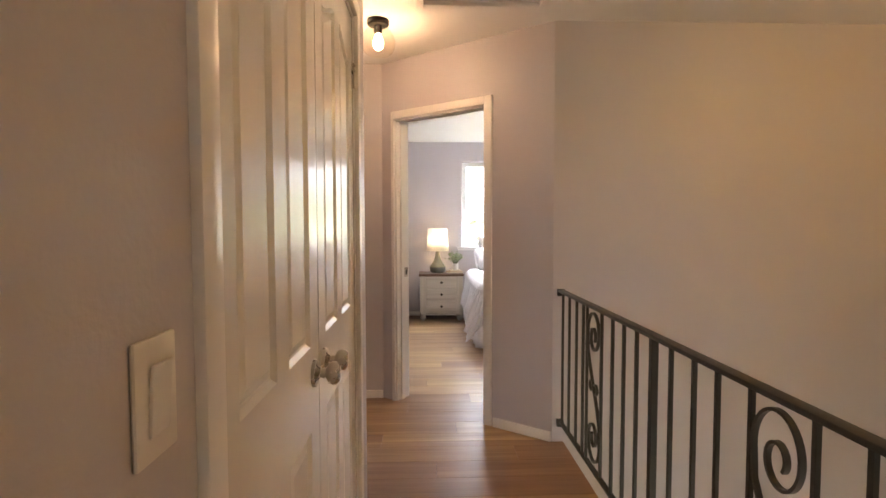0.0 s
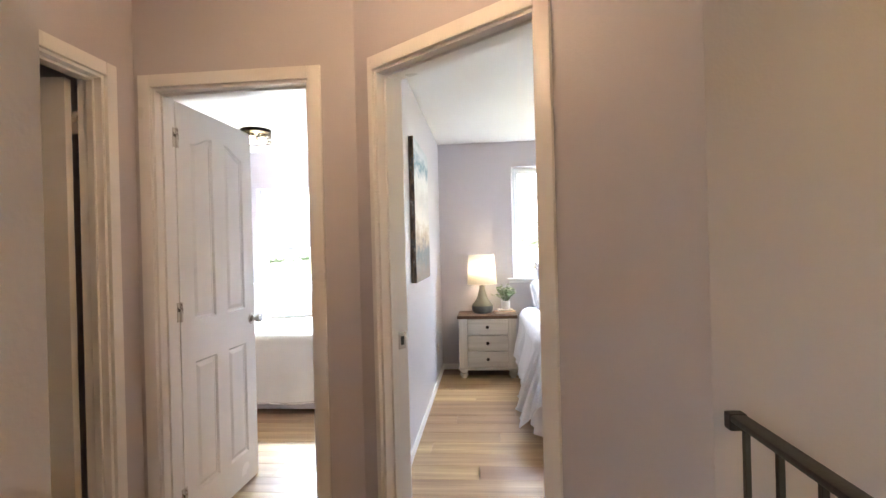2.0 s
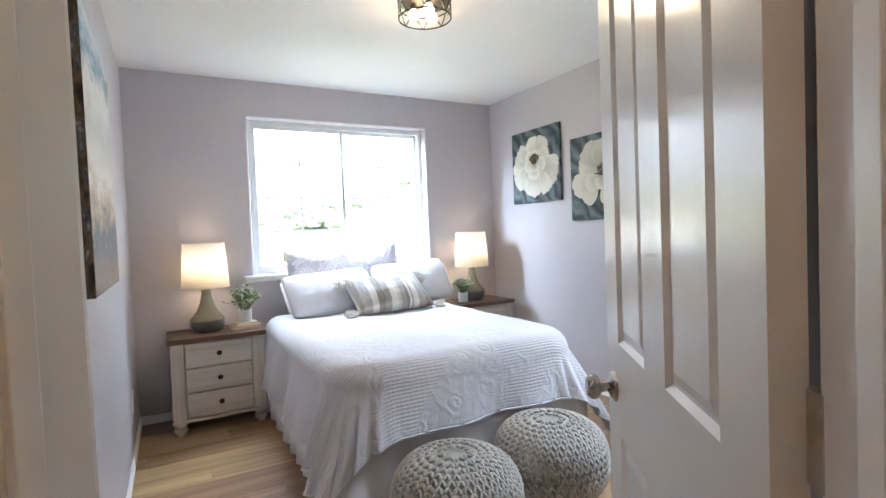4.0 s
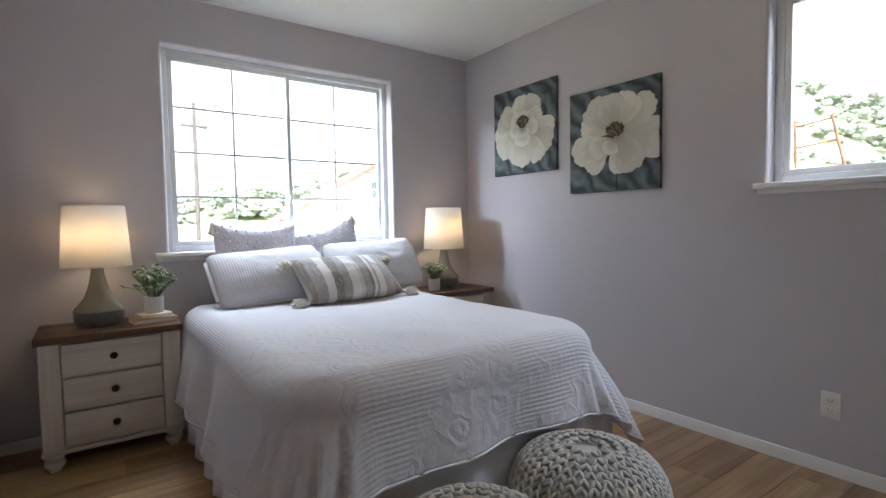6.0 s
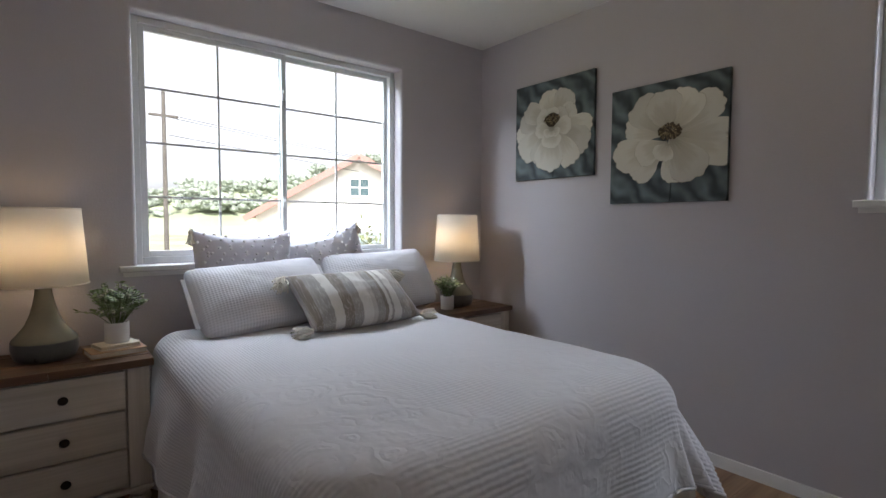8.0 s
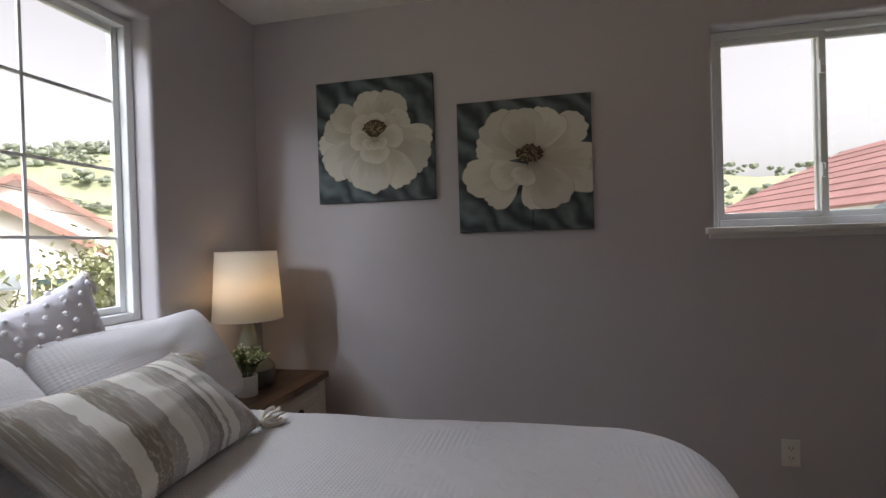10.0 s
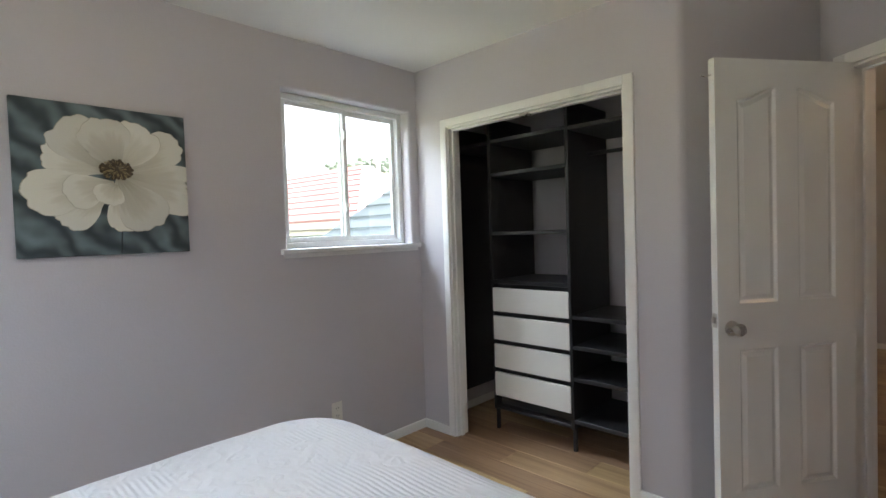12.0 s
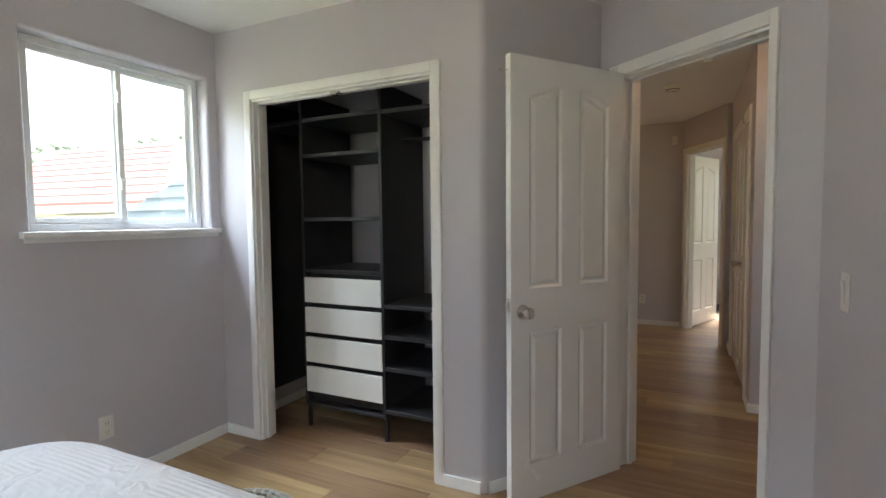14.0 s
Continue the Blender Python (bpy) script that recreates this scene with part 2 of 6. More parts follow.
def wall_mesh(length, height, depth, openings=(), z0=-0.02, rounded=0.0):
    """A wall along x from 0 to length, from y 0 to depth, pierced by openings (a0, a1, low, high)."""
    xs = sorted({0, length, *[v for o in openings for v in o[:2]]})
    zs = sorted({z0, height, *[v for o in openings for v in o[2:]]})

    def solid(i, k):
        if not (0 <= i < len(xs) - 1 and 0 <= k < len(zs) - 1):
            return False
        cx, cz = (xs[i] + xs[i + 1]) / 2, (zs[k] + zs[k + 1]) / 2
        return not any(o[0] < cx < o[1] and o[2] < cz < o[3] for o in openings)
    bm = bmesh.new()

    def quad(*c):
        bm.faces.new([bm.verts.new(p) for p in c])
    for i in range(len(xs) - 1):
        for k in range(len(zs) - 1):
            if not solid(i, k):
                continue
            a, b, c, d = xs[i], xs[i + 1], zs[k], zs[k + 1]
            quad((a, 0, c), (b, 0, c), (b, 0, d), (a, 0, d))
            quad((a, depth, c), (a, depth, d), (b, depth, d), (b, depth, c))
            if not solid(i - 1, k):
                quad((a, 0, c), (a, 0, d), (a, depth, d), (a, depth, c))
            if not solid(i + 1, k):
                quad((b, 0, c), (b, depth, c), (b, depth, d), (b, 0, d))
            if not solid(i, k - 1):
                quad((a, 0, c), (a, depth, c), (b, depth, c), (b, 0, c))
            if not solid(i, k + 1):
                quad((a, 0, d), (b, 0, d), (b, depth, d), (a, depth, d))
    bmesh.ops.remove_doubles(bm, verts=bm.verts, dist=1e-5)
    bmesh.ops.dissolve_limit(bm, angle_limit=0.01, verts=bm.verts, edges=bm.edges)
    if rounded:
        pick = []
        for e in bm.edges:
            p, q = e.verts[0].co, e.verts[1].co
            if abs(p.y) < 1e-4 and abs(q.y) < 1e-4:
                for o in openings:
                    mx, mz = (p.x + q.x) / 2, (p.z + q.z) / 2
                    if o[0] - 1e-3 <= mx <= o[1] + 1e-3 and o[2] - 1e-3 <= mz <= o[3] + 1e-3 and 0 < o[2] and p.z > 0.1 and q.z > 0.1:
                        pick.append(e)
        if pick:
            bevelled(bm, rounded, 4, set(pick))
    return bm


def frame_xy(x, y, deg):
    return pose(x, y, 0, 0, 0, deg)


def wall(name, m, length, depth, openings=(), height=2.44, rounded=0.0, z0=-0.02, label="lilac-grey painted plaster wall with light texture"):
    bm = wall_mesh(length, height, depth, openings, z0, rounded)
    ob = part(name, bm, M_WALL, None, label, smooth=True, kind="structure")
    ob.matrix_basis = m
    return ob


def baseboard(m, a0, a1, h=0.058, d=0.012):
    """Runs along local x on the face y = 0, standing out towards -y."""
    bm = bmesh.new()
    box(bm, a0, -d, 0.0, a1, 0.001, h)
    bevelled(bm, 0.004, 2, [e for e in bm.edges if all(abs(v.co.z - h) < 1e-4 and abs(v.co.y + d) < 1e-4 for v in e.verts)])
    ob = part("baseboard", bm, M_TRIM, None, "white painted wooden baseboard along the wall", smooth=True, kind="structure")
    ob.matrix_basis = m
    return ob


# ---- setting: walls, floors, ceilings ----
H = 2.44
DIAG = pose(-0.15, 3.72, 0, 0, 0, -37.06)          # hall face of the slanting wall; local y points into the bedroom
T_D = 0.14

wall("wall_north", frame_xy(-3.3, 7.09, 0), 6.33, 0.16, [(1.13, 2.55, 0.98, 2.03), (3.975, 5.465, 0.975, 2.165)], rounded=0.02)
wall("wall_east", frame_xy(2.875, 7.25, -90), 4.20, 0.16, [(2.395, 3.315, 1.28, 2.16)], rounded=0.02)
wall("wall_between_bedrooms", frame_xy(-0.12, 3.80, 90), 3.29, 0.12)
wall("wall_hall_north", frame_xy(-3.3, 3.72, 0), 3.16, 0.145, [(2.25, 2.955, -0.02, 2.04)])
wall("wall_diagonal", DIAG @ pose(-0.07, 0, 0), 1.397, T_D, [(0.186, 0.938, -0.02, 2.035)])
bm = prism([(0.70, 3.19), (1.15, 3.865), (1.405, 3.865), (1.405, 3.755), (1.30, 3.755), (1.30, 3.04), (0.99, 3.04)], -0.02, H)
bevelled(bm, 0.025, 5, [e for e in bm.edges if all(abs(v.co.x - 1.15) < 1e-4 and abs(v.co.y - 3.865) < 1e-4 for v in e.verts)])
part("wall_closet_end", bm, M_WALL, None, "lilac-grey wall beside the closet with a rounded corner", smooth=True, kind="structure")
wall("wall_closet", frame_xy(2.875, 3.865, 180), 1.47, 0.11, [(0.280, 1.465, -0.02, 2.025)])
wall("wall_stairwell_north", frame_xy(0.905, 2.92, 0), 2.17, 0.11, z0=-2.8)
wall("wall_stairwell_east", frame_xy(3.03, 3.05, -90), 3.8, 0.12, z0=-2.8)
# the low opening is unseen, added to let daylight into the stairwell
wall("wall_hall_south", frame_xy(3.15, -0.55, 180), 2.81, 0.12, [(0.50, 1.20, -2.0, -1.1)], z0=-2.8)
wall("wall_hall_west", frame_xy(-0.09, 0.27, 90), 1.90, 0.12, [(0.39, 1.64, -0.02, 2.04)])
wall("wall_linen_back", frame_xy(-0.75, 0.2, 90), 1.97, 0.1)
wall("wall_recess_south", frame_xy(-0.212, 2.17, 180), 1.10, 0.11)
wall("wall_recess_west", frame_xy(-1.125, 2.0, 90), 1.72, 0.11, [(0.83, 1.555, -0.02, 2.04)])
SD = math.degrees(math.atan2(0.80, -0.394))
wall("wall_south_diagonal", frame_xy(0.344, -0.53, SD), 0.89, 0.1, [(0.06, 0.83, -0.02, 2.06)])
wall("wall_bedroom_two_west", frame_xy(-3.3, 3.6, 90), 3.65, 0.1)
wall("wall_south_room_west", frame_xy(-2.2, -2.6, 90), 2.9, 0.1)
wall("wall_south_room_south", frame_xy(0.6, -2.6, 180), 2.9, 0.1, [(0.9, 2.1, 0.95, 2.05)])
wall("wall_south_room_east", frame_xy(0.45, -0.62, -90), 2.1, 0.1)
wall("wall_bath_west", frame_xy(-2.6, 1.9, 90), 1.9, 0.1)
wall("wall_bath_south", frame_xy(-0.7, 2.06, 180), 1.95, 0.1)

bm = bmesh.new()
box(bm, -3.4, -2.7, H, 3.2, 7.25, H + 0.12)
part("ceiling", bm, M_CEIL, None, "white textured plaster ceiling", kind="structure")
bm = bmesh.new()
box(bm, -3.4, -2.7, -0.25, 0.975, 3.0, -0.012)
box(bm, -3.4, 3.0, -0.25, 3.03, 7.25, -0.012)
part("floor", bm, M_SUB, None, "plank floor on a dark subfloor", kind="structure")
FLOOR = bpy.data.objects["floor"]
bm = bmesh.new()
box(bm, 0.9, -0.7, -2.9, 3.2, 3.1, -2.8)
part("floor_lower", bm, M_FLOOR, None, "wooden floor at the foot of the stairwell", kind="structure")
bm = bmesh.new()
box(bm, 0.86, -0.55, -2.8, 0.96, 3.0, -0.25)
part("wall_stairwell_west", bm, M_WALL, None, "lilac-grey stairwell wall under the landing", kind="structure")

# baseboards
for m, a, b in (
    (frame_xy(-0.12, 3.87, 90), 0.0, 3.22), (frame_xy(-0.12, 7.09, 0), 0.0, 2.995), (frame_xy(2.875, 7.09, -90), 0.012, 3.225),
    (frame_xy(2.875, 3.865, 180), 0.012, 0.234), (frame_xy(1.37, 3.865, 180), 0.0, 0.20),
    (pose(1.15, 3.865, 0, 0, 0, 180 + 54.4), 0.02, 0.76), (DIAG, 0.93, 1.32), (DIAG @ pose(0, T_D, 0, 0, 0, 180), 0.0, 0.0),
    (frame_xy(-0.285, 3.72, 0), 0.0, 0.13), (frame_xy(2.875, 3.08, 90), 0.0, 0.67), (frame_xy(1.30, 3.06, 0), 0.0, 1.57),
    (frame_xy(-0.09, 2.17, 180), 0.0, 1.1), (frame_xy(-0.09, 0.30, 90), 0.0, 0.31), (frame_xy(0.96, -0.55, 180), 0.0, 0.60),
    (frame_xy(-0.09, 1.97, 90), 0.0, 0.21), (frame_xy(-3.3, 7.09, 0), 0.0, 3.06), (frame_xy(-0.24, 7.09, -90), 0.0, 3.2),
):
    if b > a:
        baseboard(m, a, b)


def casing(parent, m, a0, a1, top, w=0.05, d=0.014, depth=0.11, jamb=True, w_first=None):
    """Casing boards on the face y = 0 and jambs through the wall."""
    for name, x0, z0, x1, z1 in (("casing", a0 - (w_first or w), 0.0, a0 + 0.004, top + w), ("casing", a1 - 0.004, 0.0, a1 + w, top + w), ("head_casing", a0 + 0.004, top - 0.004, a1 - 0.004, top + w)):
        bm = bmesh.new()
        box(bm, x0, -d, z0, x1, 0.002, z1)
        bevelled(bm, 0.004, 2, [e for e in bm.edges if all(abs(v.co.y + d) < 1e-4 for v in e.verts)])
        part(name, bm, M_TRIM, parent, smooth=True).matrix_basis = m
    if jamb:
        for name, c in (("jamb", (a0 - 0.001, 0.003, 0.0, a0 + 0.016, depth - 0.003, top)), ("jamb", (a1 - 0.016, 0.003, 0.0, a1 + 0.001, depth - 0.003, top)), ("head_jamb", (a0 + 0.016, 0.003, top - 0.016, a1 - 0.016, depth - 0.003, top + 0.001))):
            part(name, bbox(*c, 0.002), M_TRIM, parent).matrix_basis = m
        y = depth * 0.3
        for c in ((a0 + 0.016, y, 0.0, a0 + 0.027, y + 0.03, top - 0.016), (a1 - 0.027, y, 0.0, a1 - 0.016, y + 0.03, top - 0.016), (a0 + 0.027, y, top - 0.027, a1 - 0.027, y + 0.03, top - 0.016)):
            part("door_stop", bbox(*c, 0.002), M_TRIM, parent).matrix_basis = m


def panel_outline(x0, x1, z0, z1, arch, side):
    """Corner points of a door panel; the arched ones rise towards the middle of the door."""
    pts = [(x0, z0), (x1, z0)]
    if not arch:
        return pts + [(x1, z1), (x0, z1)]
    n = 10
    for i in range(n + 1):
        u = i / n
        s = u * u * (3 - 2 * u)
        x = x1 + (x0 - x1) * u
        pts.append((x, z1 - arch * (s if side < 0 else 1 - s)))
    return pts


def inset(pts, d):
    out, n = [], len(pts)
    for i in range(n):
        p, c, q = Vector(pts[i - 1]), Vector(pts[i]), Vector(pts[(i + 1) % n])
        a, b = (c - p).normalized(), (q - c).normalized()
        na, nb = Vector((-a.y, a.x)), Vector((-b.y, b.x))
        s = (na + nb)
        s = s / max(0.3, s.dot(na))
        out.append(tuple(c + s * d))
    return out


def door_leaf(parent, w, h, thick=0.035, stile=0.105, z_mid=(0.80, 0.998), foot=0.18, head=0.118, arch=0.055, gap=0.055):
    """Moulded four-panel door with arched upper panels; hinge edge at x = 0, front at y = 0, back at y = thick."""
    mid = w / 2
    spans = [(stile, mid - gap, -1), (mid + gap, w - stile, 1)]
    outlines = []
    for x0, x1, side in spans:
        outlines.append(panel_outline(x0, x1, foot, z_mid[0], 0, side))
        outlines.append(panel_outline(x0, x1, z_mid[1], h - head, arch, side))
    bm = bmesh.new()
    for y in (0.0, thick):
        edges = []
        for loop in [[(0, 0.006), (w, 0.006), (w, h), (0, h)]] + outlines:
            vs = [bm.verts.new((x, y, z)) for x, z in loop]
            edges += [bm.edges.new((vs[i], vs[(i + 1) % len(vs)])) for i in range(len(vs))]
        bmesh.ops.triangle_fill(bm, use_beauty=True, edges=edges)
    for (x, z), (x2, z2) in (((0, 0.006), (w, 0.006)), ((w, 0.006), (w, h)), ((w, h), (0, h)), ((0, h), (0, 0.006))):
        bm.faces.new([bm.verts.new(c) for c in ((x, 0, z), (x2, 0, z2), (x2, thick, z2), (x, thick, z))])
    bmesh.ops.remove_doubles(bm, verts=bm.verts, dist=1e-5)
    part("leaf", bm, M_DOOR, parent)
    for o in outlines:
        bm = bmesh.new()
        for y, sgn in ((0.0, 1), (thick, -1)):
            rings = [[bm.verts.new((x, y + sgn * dep, z)) for x, z in (inset(o, i) if i else o)] for i, dep in ((0, 0), (0.010, 0.009), (0.016, 0.009), (0.034, 0.003))]
            for a, b in zip(rings, rings[1:]):
                for i in range(len(a)):
                    j = (i + 1) % len(a)
                    bm.faces.new((a[i], a[j], b[j], b[i]))
            bm.faces.new(rings[-1])
        part("panel", bm, M_DOOR, parent)


KNOB = [(0.0, 0.062), (0.020, 0.061), (0.0265, 0.053), (0.0275, 0.045), (0.024, 0.037), (0.013, 0.030), (0.011, 0.016), (0.020, 0.012), (0.031, 0.008), (0.033, 0.0)]


def knob(parent, x, z, y=0.0, out=-1):
    k = part("knob", lathe(KNOB, 28), M_STEEL, parent, "brushed nickel round door knob", smooth=True)
    k.matrix_basis = pose(x, y, z, 90 if out < 0 else -90)
    return k


def hinge(parent, x, z, y):
    bm = lathe([(0, -0.045), (0.006, -0.045), (0.006, 0.045), (0, 0.045)], 10)
    box(bm, -0.02, 0.004, -0.044, 0.02, 0.007, 0.044)
    part("hinge", bm, M_STEEL, parent, smooth=True).matrix_basis = pose(x, y, z)


# bedroom doorway, door swung into the room
d1 = thing("door_1", "white moulded panel door standing open with nickel knobs", "door", kind="structure")
casing(d1, DIAG, 0.116, 0.868, 2.035, depth=T_D, w_first=0.022)
casing(d1, DIAG @ pose(0, T_D, 0, 0, 0, 0) @ Matrix.Diagonal((1, -1, 1, 1)), 0.116, 0.868, 2.035, w=0.052, w_first=0.026, jamb=False)
leaf1 = new("door_leaf")
leaf1.parent = d1
leaf1.matrix_basis = pose(0.596, 3.350, 0, 0, 0, 54.8) @ pose(0, -0.035, 0)
door_leaf(leaf1, 0.70, 2.032)
knob(leaf1, 0.635, 0.895)
knob(leaf1, 0.635, 0.895, 0.035, 1)
part("latch_bolt", bbox(0.7022, 0.011, 0.918, 0.714, 0.024, 0.944, 0.002), M_STEEL, leaf1)
part("latch_hook", tube([(0.698, 0.017, 1.965), (0.722, 0.008, 1.960), (0.733, -0.004, 1.968)], 0.003, 6), M_STEEL, leaf1, "small metal hook on the door edge")
part("latch_plate", bbox(0.699, 0.006, 0.90, 0.702, 0.029, 0.96, 0.0005), M_STEEL, leaf1)
for z in (0.2, 1.05, 1.85):
    hinge(leaf1, -0.004, z, -0.004)
bm = bbox(0.130, 0.087, 0.90, 0.1345, 0.127, 0.97, 0.001)
part("strike_plate", bm, M_STEEL, d1, "nickel strike plate in the jamb").matrix_basis = DIAG
part("strike_hole", bbox(0.134, 0.097, 0.917, 0.1355, 0.115, 0.953, 0), M_SLOT, d1).matrix_basis = DIAG

# second bedroom doorway
d2 = thing("door_2", "white moulded panel door half open into a bright bedroom", "door", kind="structure")
casing(d2, frame_xy(-3.3, 3.72, 0), 2.25, 2.955, 2.04, depth=0.145)
leaf2 = new("door_leaf")
leaf2.parent = d2
leaf2.matrix_basis = pose(-1.028, 3.858, 0, 0, 0, 88.5)
door_leaf(leaf2, 0.69, 2.02)
knob(leaf2, 0.65, 0.93)
knob(leaf2, 0.65, 0.93, 0.035, 1)
for z in (0.2, 1.05, 1.85):
    hinge(leaf2, -0.004, z, -0.006)

# small doorway in the recess
d3 = thing("door_3", "white panel door standing open in the hall recess", "door", kind="structure")
casing(d3, frame_xy(-1.125, 2.0, 90), 0.83, 1.555, 2.04, depth=0.11)
leaf3 = new("door_leaf")
leaf3.parent = d3
leaf3.matrix_basis = pose(-1.252, 3.532, 0, 0, 0, 186)
door_leaf(leaf3, 0.68, 2.02)
for z in (0.25, 1.85):
    hinge(leaf3, -0.004, z, -0.006)

# linen closet double doors in the hall
for side in (0, 1):
    d = thing("door_4" if side == 0 else "door_5", "white moulded panel closet door, closed, with nickel knob", "door", kind="structure")
    lf = new("door_leaf")
    lf.parent = d
    if side == 0:
        casing(d, frame_xy(-0.09, 0.27, 90), 0.39, 1.64, 2.04, depth=0.12)
        lf.matrix_basis = pose(-0.098, 0.675, 0, 0, 0, 90)
        door_leaf(lf, 0.606, 2.02, stile=0.085, gap=0.04)
        knob(lf, 0.55, 0.93)
    else:
        lf.matrix_basis = pose(-0.098, 1.285, 0, 0, 0, 90)
        door_leaf(lf, 0.606, 2.02, stile=0.085, gap=0.04)
        knob(lf, 0.056, 0.93)
        for z in (0.2, 1.82):
            hinge(lf, 0.61, z, -0.006)

# doorway at the far end of the hall
d6 = thing("door_6", "white panel door standing open at the end of the hall", "door", kind="structure")
casing(d6, frame_xy(0.344, -0.53, SD) , 0.06, 0.83, 2.06, depth=0.1)
leaf6 = new("door_leaf")
leaf6.parent = d6
leaf6.matrix_basis = pose(0.262, -0.535, 0, 0, 0, 245) @ Matrix.Diagonal((1, 1, 1, 1))
door_leaf(leaf6, 0.75, 2.04)
knob(leaf6, 0.69, 0.93, 0.035, 1)
for z in (0.25, 1.05, 1.85):
    hinge(leaf6, -0.004, z, -0.006)

# closet opening trim
d7 = thing("trim", "white painted trim round the open closet", "trim", kind="structure")
casing(d7, frame_xy(2.875, 3.865, 180), 0.280, 1.465, 2.025, w=0.045, depth=0.11)
part("track_bracket", bbox(0.83, 0.030, 1.994, 0.90, 0.075, 2.008, 0.002), M_STEEL, d7, "metal pivot bracket under the head").matrix_basis = frame_xy(2.875, 3.865, 180)


# ---- windows ----
def window(name, label, m, a0, a1, z0, z1, back, cols, rows, sill=True, lip=0.075):
    """A sliding vinyl window in an opening of a wall whose room face is y = 0; back: how far the frame sits in."""
    w = thing(name, label, "window", m, kind="structure")
    f = 0.035
    for n, c in (("window_frame", (a0, back, z0, a0 + f, back + 0.06, z1)), ("window_frame", (a1 - f, back, z0, a1, back + 0.06, z1)),
                 ("window_frame", (a0 + f, back, z0, a1 - f, back + 0.06, z0 + f)), ("window_frame", (a0 + f, back, z1 - f, a1 - f, back + 0.06, z1))):
        part(n, bbox(*c, 0.004), M_VINYL, w)
    mid = (a0 + a1) / 2
    for x0, x1, y in ((a0 + f, mid + 0.018, back + 0.008), (mid - 0.018, a1 - f, back + 0.034)):
        s = 0.028
        zl, zh = z0 + f, z1 - f
        for c in ((x0, y, zl, x0 + s, y + 0.022, zh), (x1 - s, y, zl, x1, y + 0.022, zh), (x0 + s, y, zl, x1 - s, y + 0.022, zl + s), (x0 + s, y, zh - s, x1 - s, y + 0.022, zh)):
            part("sash", bbox(*c, 0.003), M_VINYL, w)
        for i in range(1, cols):
            x = x0 + s + (x1 - x0 - 2 * s) * i / cols
            part("muntin", bbox(x - 0.006, y + 0.008, zl + s, x + 0.006, y + 0.016, zh - s, 0.001), M_VINYL, w)
        for k in range(1, rows):
            z = zl + s + (zh - zl - 2 * s) * k / rows
            part("muntin", bbox(x0 + s, y + 0.0075, z - 0.006, x1 - s, y + 0.0165, z + 0.006, 0.001), M_VINYL, w)
        g = part("pane", bbox(x0 + s - 0.004, y + 0.011, zl + s - 0.004, x1 - s + 0.004, y + 0.013, zh - s + 0.004, 0), M_GLASS, w)
        g.visible_shadow = False
    for z in (z0 + (z1 - z0) * 0.27, z0 + (z1 - z0) * 0.78):
        bm = bbox(mid - 0.012, back - 0.008, z - 0.03, mid + 0.008, back + 0.008, z + 0.03, 0.003)
        box(bm, mid - 0.004, back - 0.018, z + 0.004, mid + 0.004, back - 0.008, z + 0.026)
        part("latch", bm, M_VINYL, w)
    if sill:
        bm = bmesh.new()
        box(bm, a0 - lip, -0.035, z0 - 0.028, a1 + 0.06 if sill is True else sill, back - 0.001, z0 - 0.0005)
        bevelled(bm, 0.006, 3, [e for e in bm.edges if all(abs(v.co.y + 0.035) < 1e-4 for v in e.verts)])
        box(bm, a0 - lip + 0.015, -0.012, z0 - 0.05, (a1 + 0.045) if sill is True else sill - 0.01, 0.0, z0 - 0.028)
        part("window_sill", bm, M_TRIM, w, smooth=True)
    return w


window("window_1", "white vinyl sliding window with grid bars over the bed", frame_xy(-3.3, 7.09, 0), 3.975, 5.465, 0.975, 2.165, 0.085, 2, 4)
window("window_2", "white vinyl sliding window with plain panes", frame_xy(2.875, 7.25, -90), 2.395, 3.315, 1.28, 2.16, 0.085, 1, 1, sill=3.365, lip=0.045)
window("window_3", "white vinyl sliding window in the second bedroom", frame_xy(-3.3, 7.09, 0), 1.13, 2.55, 0.98, 2.03, 0.085, 1, 1)


# ---- bedroom: soft furnishing ----
SEAM_Y = 5.96


